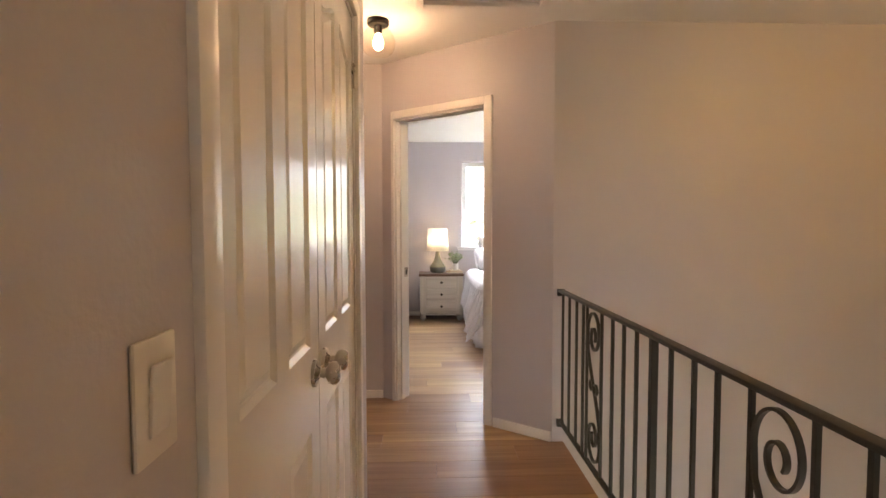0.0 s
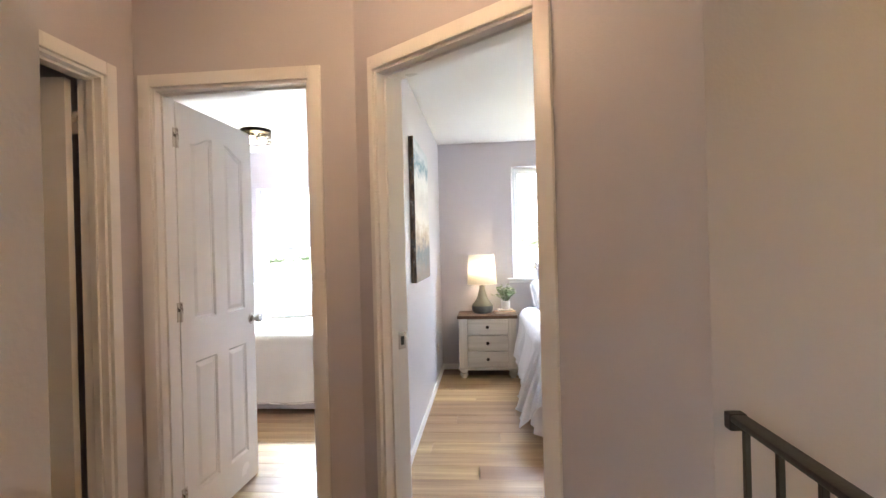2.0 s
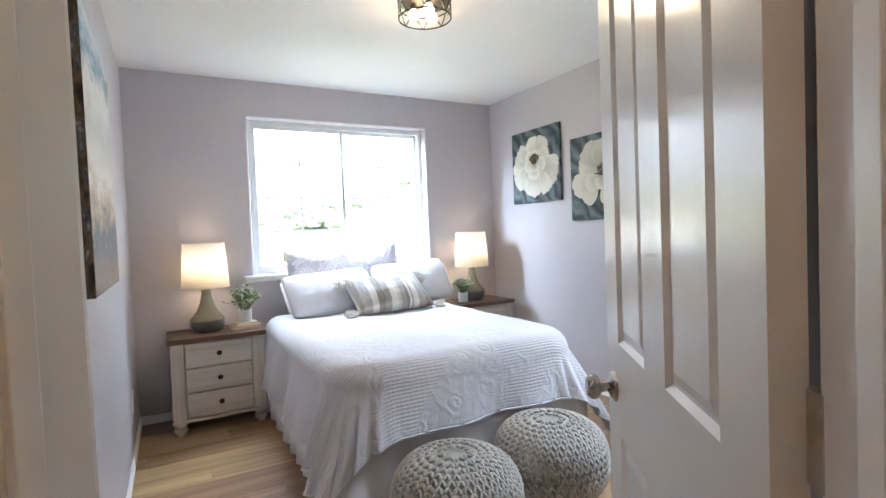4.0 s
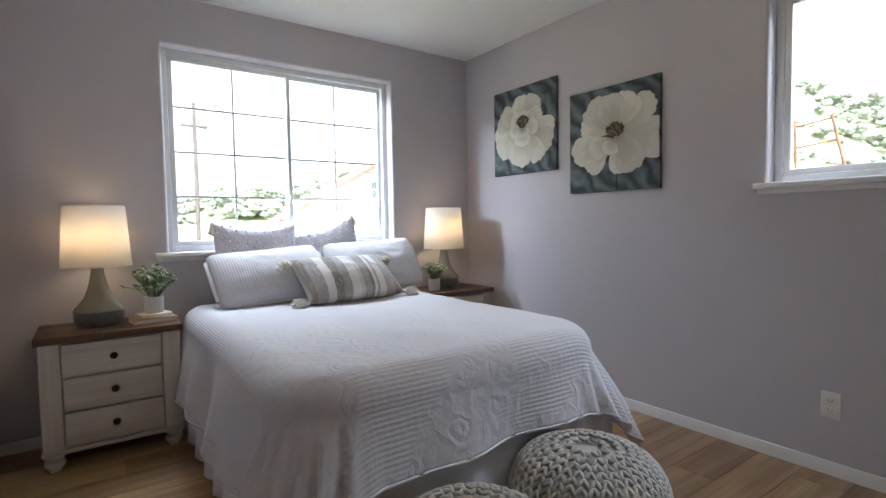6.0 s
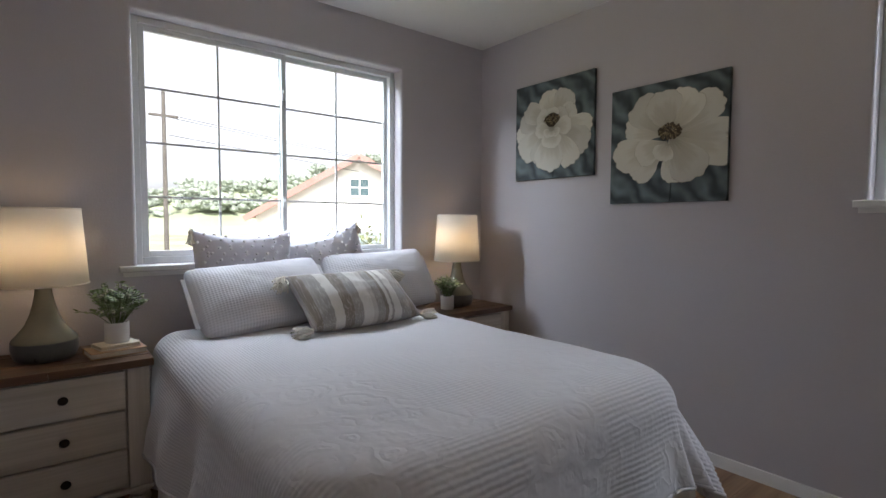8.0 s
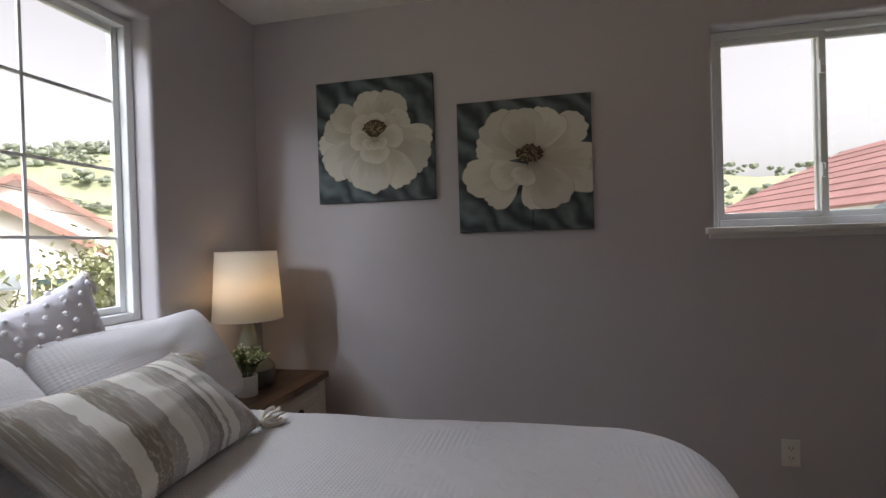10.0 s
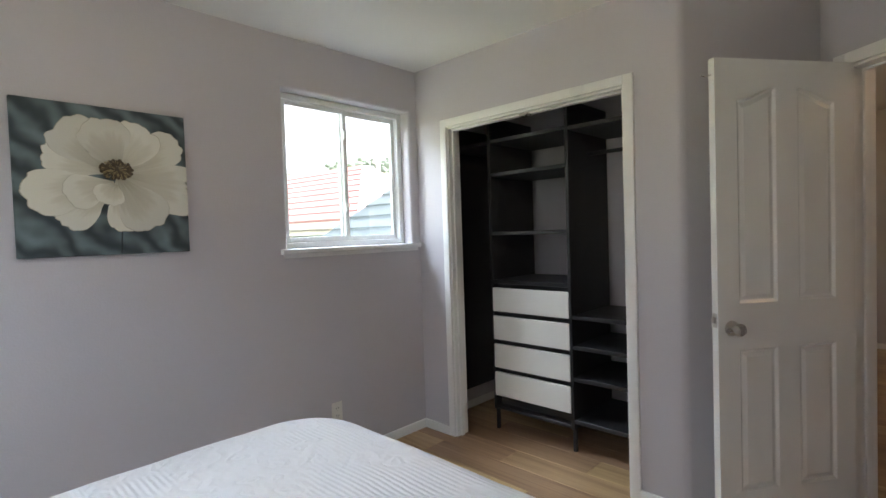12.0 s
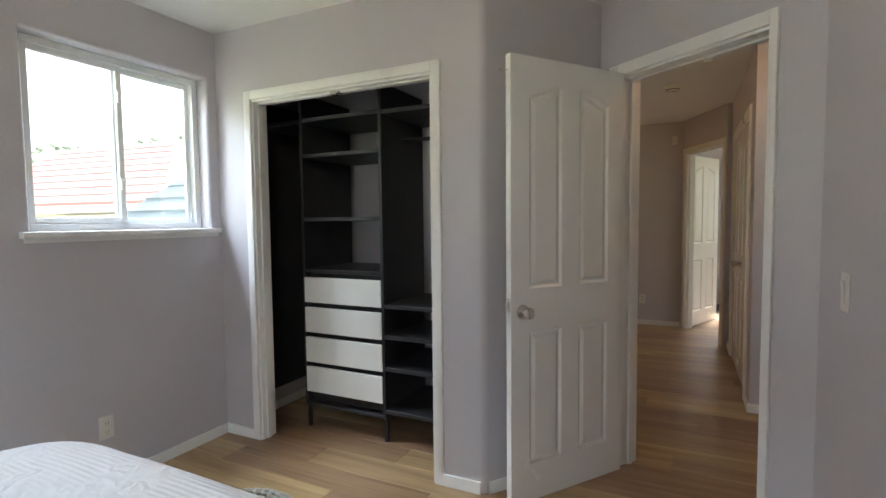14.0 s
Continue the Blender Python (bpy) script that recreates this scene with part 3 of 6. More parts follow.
def fabric_quilt():
    """White matelasse: fine ribs with scrolling raised motifs."""
    m = pm("matelasse_quilt", (0.66, 0.65, 0.68), 0.92, 0.015, 3, 0.0, sheen=0.25)
    n, l, b = nodes_of(m)
    tc = n.new("ShaderNodeTexCoord")
    w, v, nz = n.new("ShaderNodeTexWave"), n.new("ShaderNodeTexVoronoi"), n.new("ShaderNodeTexNoise")
    w.bands_direction = "Y"
    w.inputs["Scale"].default_value, w.inputs["Distortion"].default_value = 19, 1.0
    w.inputs["Detail"].default_value, w.inputs["Detail Scale"].default_value = 1, 2
    v.feature, v.inputs["Scale"].default_value = "SMOOTH_F1", 11
    nz.inputs["Scale"].default_value, nz.inputs["Detail"].default_value = 9, 3
    wrap = n.new("ShaderNodeVectorMath")
    wrap.operation = "MULTIPLY_ADD"
    wrap.inputs[1].default_value = (0.12, 0.12, 0.12)
    for k in (w, nz):
        l.new(tc.outputs["UV"], k.inputs["Vector"])
    l.new(nz.outputs["Color"], wrap.inputs[0])
    l.new(tc.outputs["UV"], wrap.inputs[2])
    l.new(wrap.outputs[0], v.inputs["Vector"])
    sin = n.new("ShaderNodeMath")
    sin.operation = "PINGPONG"
    sin.inputs[1].default_value = 0.16
    l.new(v.outputs["Distance"], sin.inputs[0])
    sel = n.new("ShaderNodeTexNoise")
    sel.inputs["Scale"].default_value = 2.6
    l.new(tc.outputs["UV"], sel.inputs["Vector"])
    st = n.new("ShaderNodeMapRange")
    st.inputs["From Min"].default_value, st.inputs["From Max"].default_value = 0.42, 0.52
    l.new(sel.outputs["Fac"], st.inputs["Value"])
    mul = n.new("ShaderNodeMath")
    mul.operation = "MULTIPLY"
    mul.inputs[1].default_value = 9.0
    l.new(sin.outputs[0], mul.inputs[0])
    mx = n.new("ShaderNodeMix")
    l.new(st.outputs[0], mx.inputs[0])
    wx, cross = n.new("ShaderNodeTexWave"), n.new("ShaderNodeMath")
    wx.inputs["Scale"].default_value, wx.inputs["Distortion"].default_value, wx.inputs["Detail"].default_value = 11, 6.0, 2
    l.new(tc.outputs["UV"], wx.inputs["Vector"])
    cross.operation = "MULTIPLY_ADD"
    cross.inputs[1].default_value = 0.2
    l.new(wx.outputs["Fac"], cross.inputs[0])
    l.new(w.outputs["Fac"], cross.inputs[2])
    l.new(cross.outputs[0], mx.inputs[2])
    l.new(mul.outputs[0], mx.inputs[3])
    bp = n.new("ShaderNodeBump")
    bp.inputs["Strength"].default_value, bp.inputs["Distance"].default_value = 0.4, 0.005
    pk, ad = n.new("ShaderNodeTexNoise"), n.new("ShaderNodeMath")
    pk.inputs["Scale"].default_value, pk.inputs["Detail"].default_value = 17, 2
    ad.operation = "MULTIPLY_ADD"
    ad.inputs[1].default_value = 0.9
    l.new(tc.outputs["UV"], pk.inputs["Vector"])
    l.new(pk.outputs["Fac"], ad.inputs[0])
    # the head end, past a seam, is woven in a finer waffle
    seam, sep, both, fine, cross2, head = n.new("ShaderNodeMapRange"), n.new("ShaderNodeSeparateXYZ"), n.new("ShaderNodeMix"), n.new("ShaderNodeTexWave"), n.new("ShaderNodeTexWave"), n.new("ShaderNodeMath")
    l.new(tc.outputs["UV"], sep.inputs[0])
    l.new(sep.outputs["Y"], seam.inputs["Value"])
    seam.inputs["From Min"].default_value, seam.inputs["From Max"].default_value = SEAM_Y, SEAM_Y + 0.006
    for k, axis in ((fine, "Y"), (cross2, "X")):
        k.bands_direction = axis
        k.inputs["Scale"].default_value, k.inputs["Distortion"].default_value, k.inputs["Detail"].default_value = 27, 1.2, 1
        l.new(tc.outputs["UV"], k.inputs["Vector"])
    head.operation = "MULTIPLY"
    l.new(fine.outputs["Fac"], head.inputs[0])
    l.new(cross2.outputs["Fac"], head.inputs[1])
    l.new(seam.outputs[0], both.inputs[0])
    l.new(mx.outputs[0], both.inputs[2])
    l.new(head.outputs[0], both.inputs[3])
    l.new(both.outputs[0], ad.inputs[2])
    l.new(ad.outputs[0], bp.inputs["Height"])
    l.new(bp.outputs[0], b.inputs["Normal"])
    return m


M_MATEL = fabric_quilt()


def fabric_waffle(name, base, period=0.011, strength=0.32):
    """White waffle weave: soft rows crossed by finer ribs, slightly uneven."""
    m = pm(name, base, 0.92, 0.02, 5, 0.0, sheen=0.25)
    n, l, b = nodes_of(m)
    tc, rows, ribs, mul = n.new("ShaderNodeTexCoord"), n.new("ShaderNodeTexWave"), n.new("ShaderNodeTexWave"), n.new("ShaderNodeMath")
    for k, axis, sc in ((rows, "Z", 1.0), (ribs, "X", 0.8)):
        k.bands_direction = axis
        k.inputs["Scale"].default_value, k.inputs["Distortion"].default_value = 0.314 / period * sc, 0.9
        k.inputs["Detail"].default_value, k.inputs["Detail Scale"].default_value = 1.5, 0.6
        l.new(tc.outputs["Object"], k.inputs["Vector"])
    mul.operation = "MULTIPLY_ADD"
    mul.inputs[1].default_value = 0.55
    l.new(ribs.outputs["Fac"], mul.inputs[0])
    l.new(rows.outputs["Fac"], mul.inputs[2])
    bp = n.new("ShaderNodeBump")
    bp.inputs["Strength"].default_value, bp.inputs["Distance"].default_value = strength, 0.003
    l.new(mul.outputs[0], bp.inputs["Height"])
    l.new(bp.outputs[0], b.inputs["Normal"])
    return m


M_SHAM = fabric_waffle("white_waffle_sham", (0.68, 0.67, 0.70))
M_POM = pm("lilac_white_cotton", (0.70, 0.68, 0.74), 0.95, 0.03, 6, 0.4, 140, sheen=0.3)
M_POMDOT = pm("white_tufts", (0.82, 0.81, 0.84), 0.95, 0.03, 30, 0.6, 220, sheen=0.3)
M_TASSEL = pm("cream_yarn", (0.74, 0.70, 0.62), 0.95, 0.06, 40, 0.6, 200, sheen=0.3)
M_POUF = pm("oatmeal_knit_cord", (0.50, 0.48, 0.44), 0.92, 0.10, 8, 0.6, 240, sheen=0.2)


def drape(x0, x1, y0, y1, top, over, over_foot, name, material, parent, seed, radius=0.06, floor=0.012, wave=0.022, head=True, n=150, plan=0.0):
    """A cover laid over a mattress: flat on top, rolled over the edges, hanging in soft folds."""
    rnd = random.Random(seed)
    ph = [rnd.uniform(0, 6.28) for _ in range(6)]
    bm = bmesh.new()
    nx, ny = n, n
    grid = []
    ax0, ax1, ay0, ay1 = x0 - over, x1 + over, y0 - over_foot, y1
    for j in range(ny + 1):
        row = []
        for i in range(nx + 1):
            a, b = ax0 + (ax1 - ax0) * i / nx, ay0 + (ay1 - ay0) * j / ny
            cx, cy = min(max(a, x0 + radius), x1 - radius), max(b, y0 + radius)
            if plan and b < y0 + plan and (a < x0 + plan or a > x1 - plan):
                kx, ky = (x0 + plan if a < x0 + plan else x1 - plan), y0 + plan
                q = math.hypot(a - kx, b - ky)
                s = min(q, plan - radius) / max(q, 1e-6)
                cx, cy = kx + (a - kx) * s, ky + (b - ky) * s
            dx, dy = a - cx, b - cy
            d = math.hypot(dx, dy)
            ripple = 0.006 * noise.noise((a * 2.2, b * 2.2, seed)) + 0.004 * noise.noise((a * 6, b * 6, seed + 3))
            if d < 1e-6:
                row.append(bm.verts.new((a, b, top + ripple)))
                continue
            ux, uy = dx / d, dy / d
            arc = radius * math.pi / 2
            if d < arc:
                t = d / radius
                r, z = radius * math.sin(t), top - radius * (1 - math.cos(t)) + ripple
            else:
                h = d - arc
                along = ux * ux * cy + uy * uy * cx + 0.35 * math.atan2(uy, ux)
                fold = wave * min(1, h / 0.25) * (math.sin(along * 9 + ph[0]) + 0.6 * math.sin(along * 17 + ph[1]) + 0.8 * noise.noise((along * 4, h * 3, seed)))
                corner = min(1.0, 2.2 * abs(ux * uy))
                r = radius + 0.17 * h + 0.26 * corner * h + fold
                z = top - radius - h * (0.985 - 0.10 * corner)
                if z < floor:
                    r += (floor - z) * 0.6
                    z = floor + 0.004 * noise.noise((a * 9, b * 9, 5))
            row.append(bm.verts.new((cx + ux * r, cy + uy * r, z)))
        grid.append(row)
    uv = bm.loops.layers.uv.new("cloth")
    for j in range(ny):
        for i in range(nx):
            f = bm.faces.new((grid[j][i], grid[j][i + 1], grid[j + 1][i + 1], grid[j + 1][i]))
            for lp, (p, q) in zip(f.loops, ((i, j), (i + 1, j), (i + 1, j + 1), (i, j + 1))):
                lp[uv].uv = (ax0 + (ax1 - ax0) * p / nx, ay0 + (ay1 - ay0) * q / ny)
    rim = [grid[j][0].co.copy() for j in range(ny, -1, -2)] + [grid[0][i].co.copy() for i in range(2, nx, 2)] + [grid[j][nx].co.copy() for j in range(0, ny + 1, 2)]
    ob = part(name, bm, material, parent, smooth="all")
    part("binding", tube(rim, 0.0055, 6), material, parent, "stitched binding along the hem", smooth="all")
    sol = ob.modifiers.new("thick", "SOLIDIFY")
    sol.thickness, sol.offset = 0.012, -1
    return ob


def pillow(w, h, t, seed=0, corner=0.06, res=28, sag=0.03, soft=0.0):
    """A stuffed cushion in the xz plane, its thickness along y, standing on z = 0."""
    bm = bmesh.new()
    sides = []
    for s in (-1, 1):
        rows = []
        for j in range(res + 1):
            row = []
            for i in range(res + 1):
                u, v = 2 * i / res - 1, 2 * j / res - 1
                pu = 1 - corner * (1 - v * v) * 0.9
                pv = 1 - corner * (1 - u * u) * 0.9
                x, z = u * w / 2 * (pu if abs(u) > 0 else 1), v * h / 2 * pv
                x, z = x * (1 - soft * (u * v) ** 4), z * (1 - soft * (u * v) ** 4)
                e = max(0.0, (1 - u * u)) ** 0.45 * max(0.0, (1 - v * v)) ** 0.45
                e *= 1 + 0.10 * noise.noise((u * 1.7 + seed, v * 1.7, s * 2.0)) + 0.05 * noise.noise((u * 5 + seed, v * 5, s))
                e += 0.05 * min(1, 2 * (1 - abs(u))) * noise.noise((u * 9, v * 3 + seed, 4.0)) * (1 - u * u) * (1 - v * v)
                row.append(bm.verts.new((x, s * t / 2 * e, z + h / 2 - sag * (1 - u * u) * max(0, v))))
            rows.append(row)
        for j in range(res):
            for i in range(res):
                bm.faces.new((rows[j][i], rows[j][i + 1], rows[j + 1][i + 1], rows[j + 1][i]))
    bmesh.ops.remove_doubles(bm, verts=bm.verts, dist=1e-4)
    return bm


def blob(bm, at, r, squash=1.0, n=1, rnd=random):
    res = bmesh.ops.create_icosphere(bm, subdivisions=n, radius=r)
    for v in res["verts"]:
        v.co = Vector((v.co.x, v.co.y, v.co.z * squash)) * (1 + 0.12 * rnd.uniform(-1, 1)) + at


def tassel(parent, m, length=0.075, r=0.020, seed=1):
    """A yarn tassel hanging down local -z: knot and loose strands."""
    rnd = random.Random(seed)
    bm = bmesh.new()
    blob(bm, Vector((0, 0, -0.008)), 0.013, 1.0, 2, rnd)
    for k in range(38):
        a, q = rnd.uniform(0, 6.28), rnd.uniform(0.2, 1)
        dx, dy = math.cos(a) * r * q, math.sin(a) * r * q
        ln = length * rnd.uniform(0.8, 1.05)
        tube([(dx * 0.25, dy * 0.25, -0.012), (dx * 0.8, dy * 0.8, -0.03), (dx * 1.1 + rnd.uniform(-.004, .004), dy * 1.1, -ln * 0.7), (dx * 1.15 + rnd.uniform(-.008, .008), dy * 1.15 + rnd.uniform(-.008, .008), -ln)], 0.0042, 5, bm)
    ob = part("tassel", bm, M_TASSEL, parent, "cream yarn tassel", smooth=True)
    ob.matrix_basis = m
    return ob


BX0, BX1, BY0, BY1, BTOP = 0.70, 2.13, 5.125, 7.04, 0.678
bed = thing("bed", "bed with mattress on a pleated white bed skirt", "bed", pose(0, 0, 0))
part("mattress", bbox(BX0 + 0.05, BY0 + 0.05, 0.36, BX1 - 0.05, BY1, BTOP - 0.018, 0.11, 6), M_LINEN, bed, "white mattress", smooth=True)
part("box_spring", bbox(BX0 + 0.03, BY0 + 0.05, 0.16, BX1 - 0.03, BY1, 0.359, 0.02, 3), M_LINEN, bed, smooth=True)
for x in (BX0 + 0.12, BX1 - 0.12):
    for y in (BY0 + 0.15, BY1 - 0.15):
        part("leg", lathe([(0, 0), (0.022, 0), (0.026, 0.16), (0, 0.16)], 14), M_BLACK, bed).matrix_basis = pose(x, y, 0)
bm = bmesh.new()
ring = []
per = [((BX0 + 0.01, BY1), (BX0 + 0.01, BY0 + 0.03)), ((BX0 + 0.01, BY0 + 0.03), (BX1 - 0.01, BY0 + 0.03)), ((BX1 - 0.01, BY0 + 0.03), (BX1 - 0.01, BY1))]
for (ax, ay), (cx, cy) in per:
    ln = math.hypot(cx - ax, cy - ay)
    dx, dy = (cx - ax) / ln, (cy - ay) / ln
    for k in range(int(ln / 0.012)):
        s = k * 0.012
        ring.append((ax + dx * s, ay + dy * s, dy, -dx, s))
prev = None
for x, y, nx, ny, s in ring:
    col = []
    for k, z in enumerate((0.36, 0.28, 0.2, 0.1, 0.012)):
        o = (0.004 + 0.012 * k / 4) * math.sin(s * 34 + 1.3 * math.sin(s * 5)) + 0.006 * k
        col.append(bm.verts.new((x - nx * -o, y - ny * -o, z)))
    if prev:
        for k in range(4):
            bm.faces.new((prev[k], col[k], col[k + 1], prev[k + 1]))
    prev = col
sk = part("bed_skirt", bm, M_LINEN, bed, "gathered white bed skirt", smooth="all")
sk.modifiers.new("thick", "SOLIDIFY").thickness = 0.003

quilt = thing("quilt", "white embossed matelasse quilt draped over the bed", "quilt", pose(0, 0, 0))
drape(BX0, BX1, BY0, BY1 - 0.12, BTOP, 0.40, 0.28, "quilt_cloth", M_MATEL, quilt, 7, radius=0.115, plan=0.27)

for k, (x, y, yaw, tilt, roll, label) in enumerate(((1.19, 6.67, 3, -44, -3, "white waffle-weave bed pillow leaning at the head of the bed"), (1.86, 6.74, -4, -36, -2, "white waffle-weave bed pillow leaning beside another"))):
    p = thing("pillow", label, "pillow", pose(x, y, BTOP + 0.004, tilt, roll, yaw), "pillows on the bed")
    part("cover", pillow(0.70, 0.42, 0.21, k * 3.1, 0.05, soft=0.11), M_SHAM, p, smooth="all")
    for s in (-1, 1):
        part("flange", bbox(s * 0.338 - 0.012, -0.004, 0.07, s * 0.338 + 0.012, 0.004, 0.35, 0.003, 1), M_SHAM, p)

for k, (x, y, yaw, tilt, roll) in enumerate(((1.14, 6.955, 4, -9, 1), (1.64, 6.955, -8, -11, -14))):
    p = thing("throw_pillow", "lilac-white throw pillow with rows of tufted dots" if k == 0 else "lilac-white tufted throw pillow slumped to one side", "pillow", pose(x, y, BTOP + 0.004, tilt, roll, yaw), "pillows on the bed")
    bm = pillow(0.52, 0.47, 0.15, 20 + k, 0.07)
    bm.normal_update()
    dots = bmesh.new()
    rnd = random.Random(5 + k)
    for v in bm.verts:
        u, w = v.co.x / 0.26, (v.co.z - 0.235) / 0.235
        i, j = round((u + 1) * 14), round((w + 1) * 14)
        if i % 3 == (0 if (j // 2) % 2 else 1) and j % 2 == 0 and abs(u) < 0.93 and abs(w) < 0.95:
            blob(dots, v.co + v.normal * 0.004, 0.0085, 1.0, 1, rnd)
    part("cover", bm, M_POM, p, smooth="all")
    part("tufting", dots, M_POMDOT, p, "raised white tufts", smooth="all", kind="stuff")
    tassel(p, pose(-0.255 if k == 0 else 0.255, 0, 0.46), 0.07, 0.014, 9 + k)


def stripe_mat():
    """Woven stripes of cream, taupe and flecked grey across the cushion."""
    m = pm("striped_weave", (0.7, 0.67, 0.62), 0.92, 0.03, 6, 0.0, sheen=0.2)
    n, l, b = nodes_of(m)
    tc, sx = n.new("ShaderNodeTexCoord"), n.new("ShaderNodeSeparateXYZ")
    l.new(tc.outputs["Object"], sx.inputs[0])
    mr = n.new("ShaderNodeMapRange")
    mr.inputs["From Min"].default_value, mr.inputs["From Max"].default_value = -0.315, 0.315
    nz, mp = n.new("ShaderNodeTexNoise"), n.new("ShaderNodeMapping")
    mp.inputs["Scale"].default_value = (150, 150, 7)
    nz.inputs["Scale"].default_value, nz.inputs["Detail"].default_value = 1, 3
    l.new(tc.outputs["Object"], mp.inputs["Vector"])
    l.new(mp.outputs[0], nz.inputs["Vector"])
    jit = n.new("ShaderNodeMath")
    jit.operation = "MULTIPLY_ADD"
    jit.inputs[1].default_value = 0.018
    l.new(nz.outputs["Fac"], jit.inputs[0])
    l.new(sx.outputs["X"], jit.inputs[2])
    l.new(jit.outputs[0], mr.inputs["Value"])
    ramp = n.new("ShaderNodeValToRGB")
    cr = ramp.color_ramp
    cr.interpolation = "CONSTANT"
    cream, taupe, grey, pale = (0.72, 0.70, 0.66, 1), (0.26, 0.225, 0.185, 1), (0.36, 0.335, 0.31, 1), (0.58, 0.555, 0.52, 1)
    stops = [(0.0, grey), (0.05, taupe), (0.10, grey), (0.20, cream), (0.28, taupe), (0.36, grey), (0.44, cream), (0.53, pale), (0.57, grey), (0.64, taupe), (0.67, cream), (0.70, grey), (0.725, cream), (0.80, grey), (0.90, taupe), (0.95, grey)]
    cr.elements[0].position, cr.elements[0].color = stops[0]
    cr.elements[1].position, cr.elements[1].color = stops[-1]
    for p, c in stops[1:-1]:
        cr.elements.new(p).color = c
    l.new(mr.outputs[0], ramp.inputs["Fac"])
    fl, mx = n.new("ShaderNodeMapRange"), n.new("ShaderNodeMix")
    fl.inputs["From Min"].default_value, fl.inputs["From Max"].default_value, fl.inputs["To Max"].default_value = 0.5, 0.72, 0.55
    l.new(nz.outputs["Fac"], fl.inputs["Value"])
    mx.data_type = "RGBA"
    mx.inputs["B"].default_value = (0.68, 0.65, 0.6, 1)
    l.new(fl.outputs[0], mx.inputs["Factor"])
    l.new(ramp.outputs[0], mx.inputs["A"])
    l.new(mx.outputs["Result"], b.inputs["Base Color"])
    bp = n.new("ShaderNodeBump")
    bp.inputs["Strength"].default_value, bp.inputs["Distance"].default_value = 0.5, 0.002
    l.new(nz.outputs["Fac"], bp.inputs["Height"])
    l.new(bp.outputs[0], b.inputs["Normal"])
    return m


lum = thing("lumbar_pillow", "striped taupe and cream lumbar pillow with yarn tassels", "pillow", pose(1.555, 6.43, BTOP + 0.020, -54, 0, 4), "pillows on the bed")
part("cover", pillow(0.63, 0.38, 0.19, 41, 0.06), stripe_mat(), lum, smooth="all")
for x, z, rz in ((-0.308, 0.37, 35), (0.308, 0.36, -35), (-0.308, 0.012, 80), (0.308, 0.012, -80)):
    tassel(lum, pose(x, 0, z, 0, rz * 1.0, 0), 0.09, 0.036, int(abs(x) * 100 + z * 77))


def pouf(name, label, m, r=0.262, h=0.355):
    """A round knitted pouf: rows of interlocked cord stitches over a soft body."""
    p = thing(name, label, "pouf", m, "knitted poufs at the foot of the bed")
    prof = []
    for k in range(17):
        t = -math.pi / 2 + math.pi * k / 16
        prof.append((max(0.0, (r - 0.012) * abs(math.cos(t)) ** 0.62) if 0 < k < 16 else 0.0, h / 2 + (h / 2 - 0.012) * math.copysign(abs(math.sin(t)) ** 0.85, math.sin(t))))
    part("body", lathe(prof, 40), M_POUF, p, smooth="all")
    bm = bmesh.new()
    rows = 19
    for j in range(rows):
        t = -1.15 + (1.15 + 1.48) * j / (rows - 1)
        rr = r * max(0.02, abs(math.cos(t))) ** 0.62
        zz = h / 2 + h / 2 * math.copysign(abs(math.sin(t)) ** 0.85, math.sin(t))
        cnt = max(5, int(2 * math.pi * rr / 0.034))
        for i in range(cnt):
            for s in (-1, 1):
                a = 2 * math.pi * (i + 0.25 * s + 0.5 * (j % 2)) / cnt
                nrm = Vector((math.cos(a) * math.cos(t), math.sin(a) * math.cos(t), math.sin(t))).normalized()
                tan = Vector((-math.sin(a), math.cos(a), 0))
                up = nrm.cross(tan)
                c = Vector((rr * math.cos(a), rr * math.sin(a), zz)) + nrm * 0.001
                ax = (up * 1.0 + tan * 0.55 * s).normalized()
                sd = nrm.cross(ax)
                vs = []
                for q, wd in ((-1.0, 0.25), (-0.55, 0.9), (0.0, 1.0), (0.55, 0.9), (1.0, 0.25)):
                    ring = []
                    for g in range(5):
                        an = 2 * math.pi * g / 5
                        ring.append(bm.verts.new(c + ax * (q * 0.019) + sd * (math.cos(an) * 0.0085 * wd) + nrm * (math.sin(an) * 0.0085 * wd)))
                    vs.append(ring)
                for x, y in zip(vs, vs[1:]):
                    for g in range(5):
                        bm.faces.new((x[g], x[(g + 1) % 5], y[(g + 1) % 5], y[g]))
    part("knit", bm, M_POUF, p, "chunky knitted cord stitches", smooth="all", kind="stuff")
    return p


pouf("pouf", "oatmeal chunky knitted pouf on the wooden floor", pose(1.09, 4.83, 0.0, 0, 0, 20))
pouf("pouf", "oatmeal chunky knitted pouf tucked against the quilt", pose(1.64, 4.90, 0.0, 0, 0, 140))

# ---- bedroom: night stands and what stands on them ----
M_WHITEWOOD = wood_mat("whitewashed_wood", (0.42, 0.38, 0.315), (0.66, 0.615, 0.545), 0.6, 0.8, 0, 0.04, 0.0, 0.12)
M_WHITEWOOD_V = wood_mat("whitewashed_wood_upright", (0.42, 0.38, 0.315), (0.66, 0.615, 0.545), 0.6, 0.8, 2, 0.04, 0.0, 0.12)
M_BROWNTOP = wood_mat("brown_plank_top", (0.045, 0.022, 0.012), (0.17, 0.095, 0.055), 0.4, 1.2, 0, 0.25, 0.01, 0.15)
M_KNOB = pm("dark_bronze", (0.035, 0.028, 0.022), 0.4, 0.1, 20, 0.0, metallic=0.8)


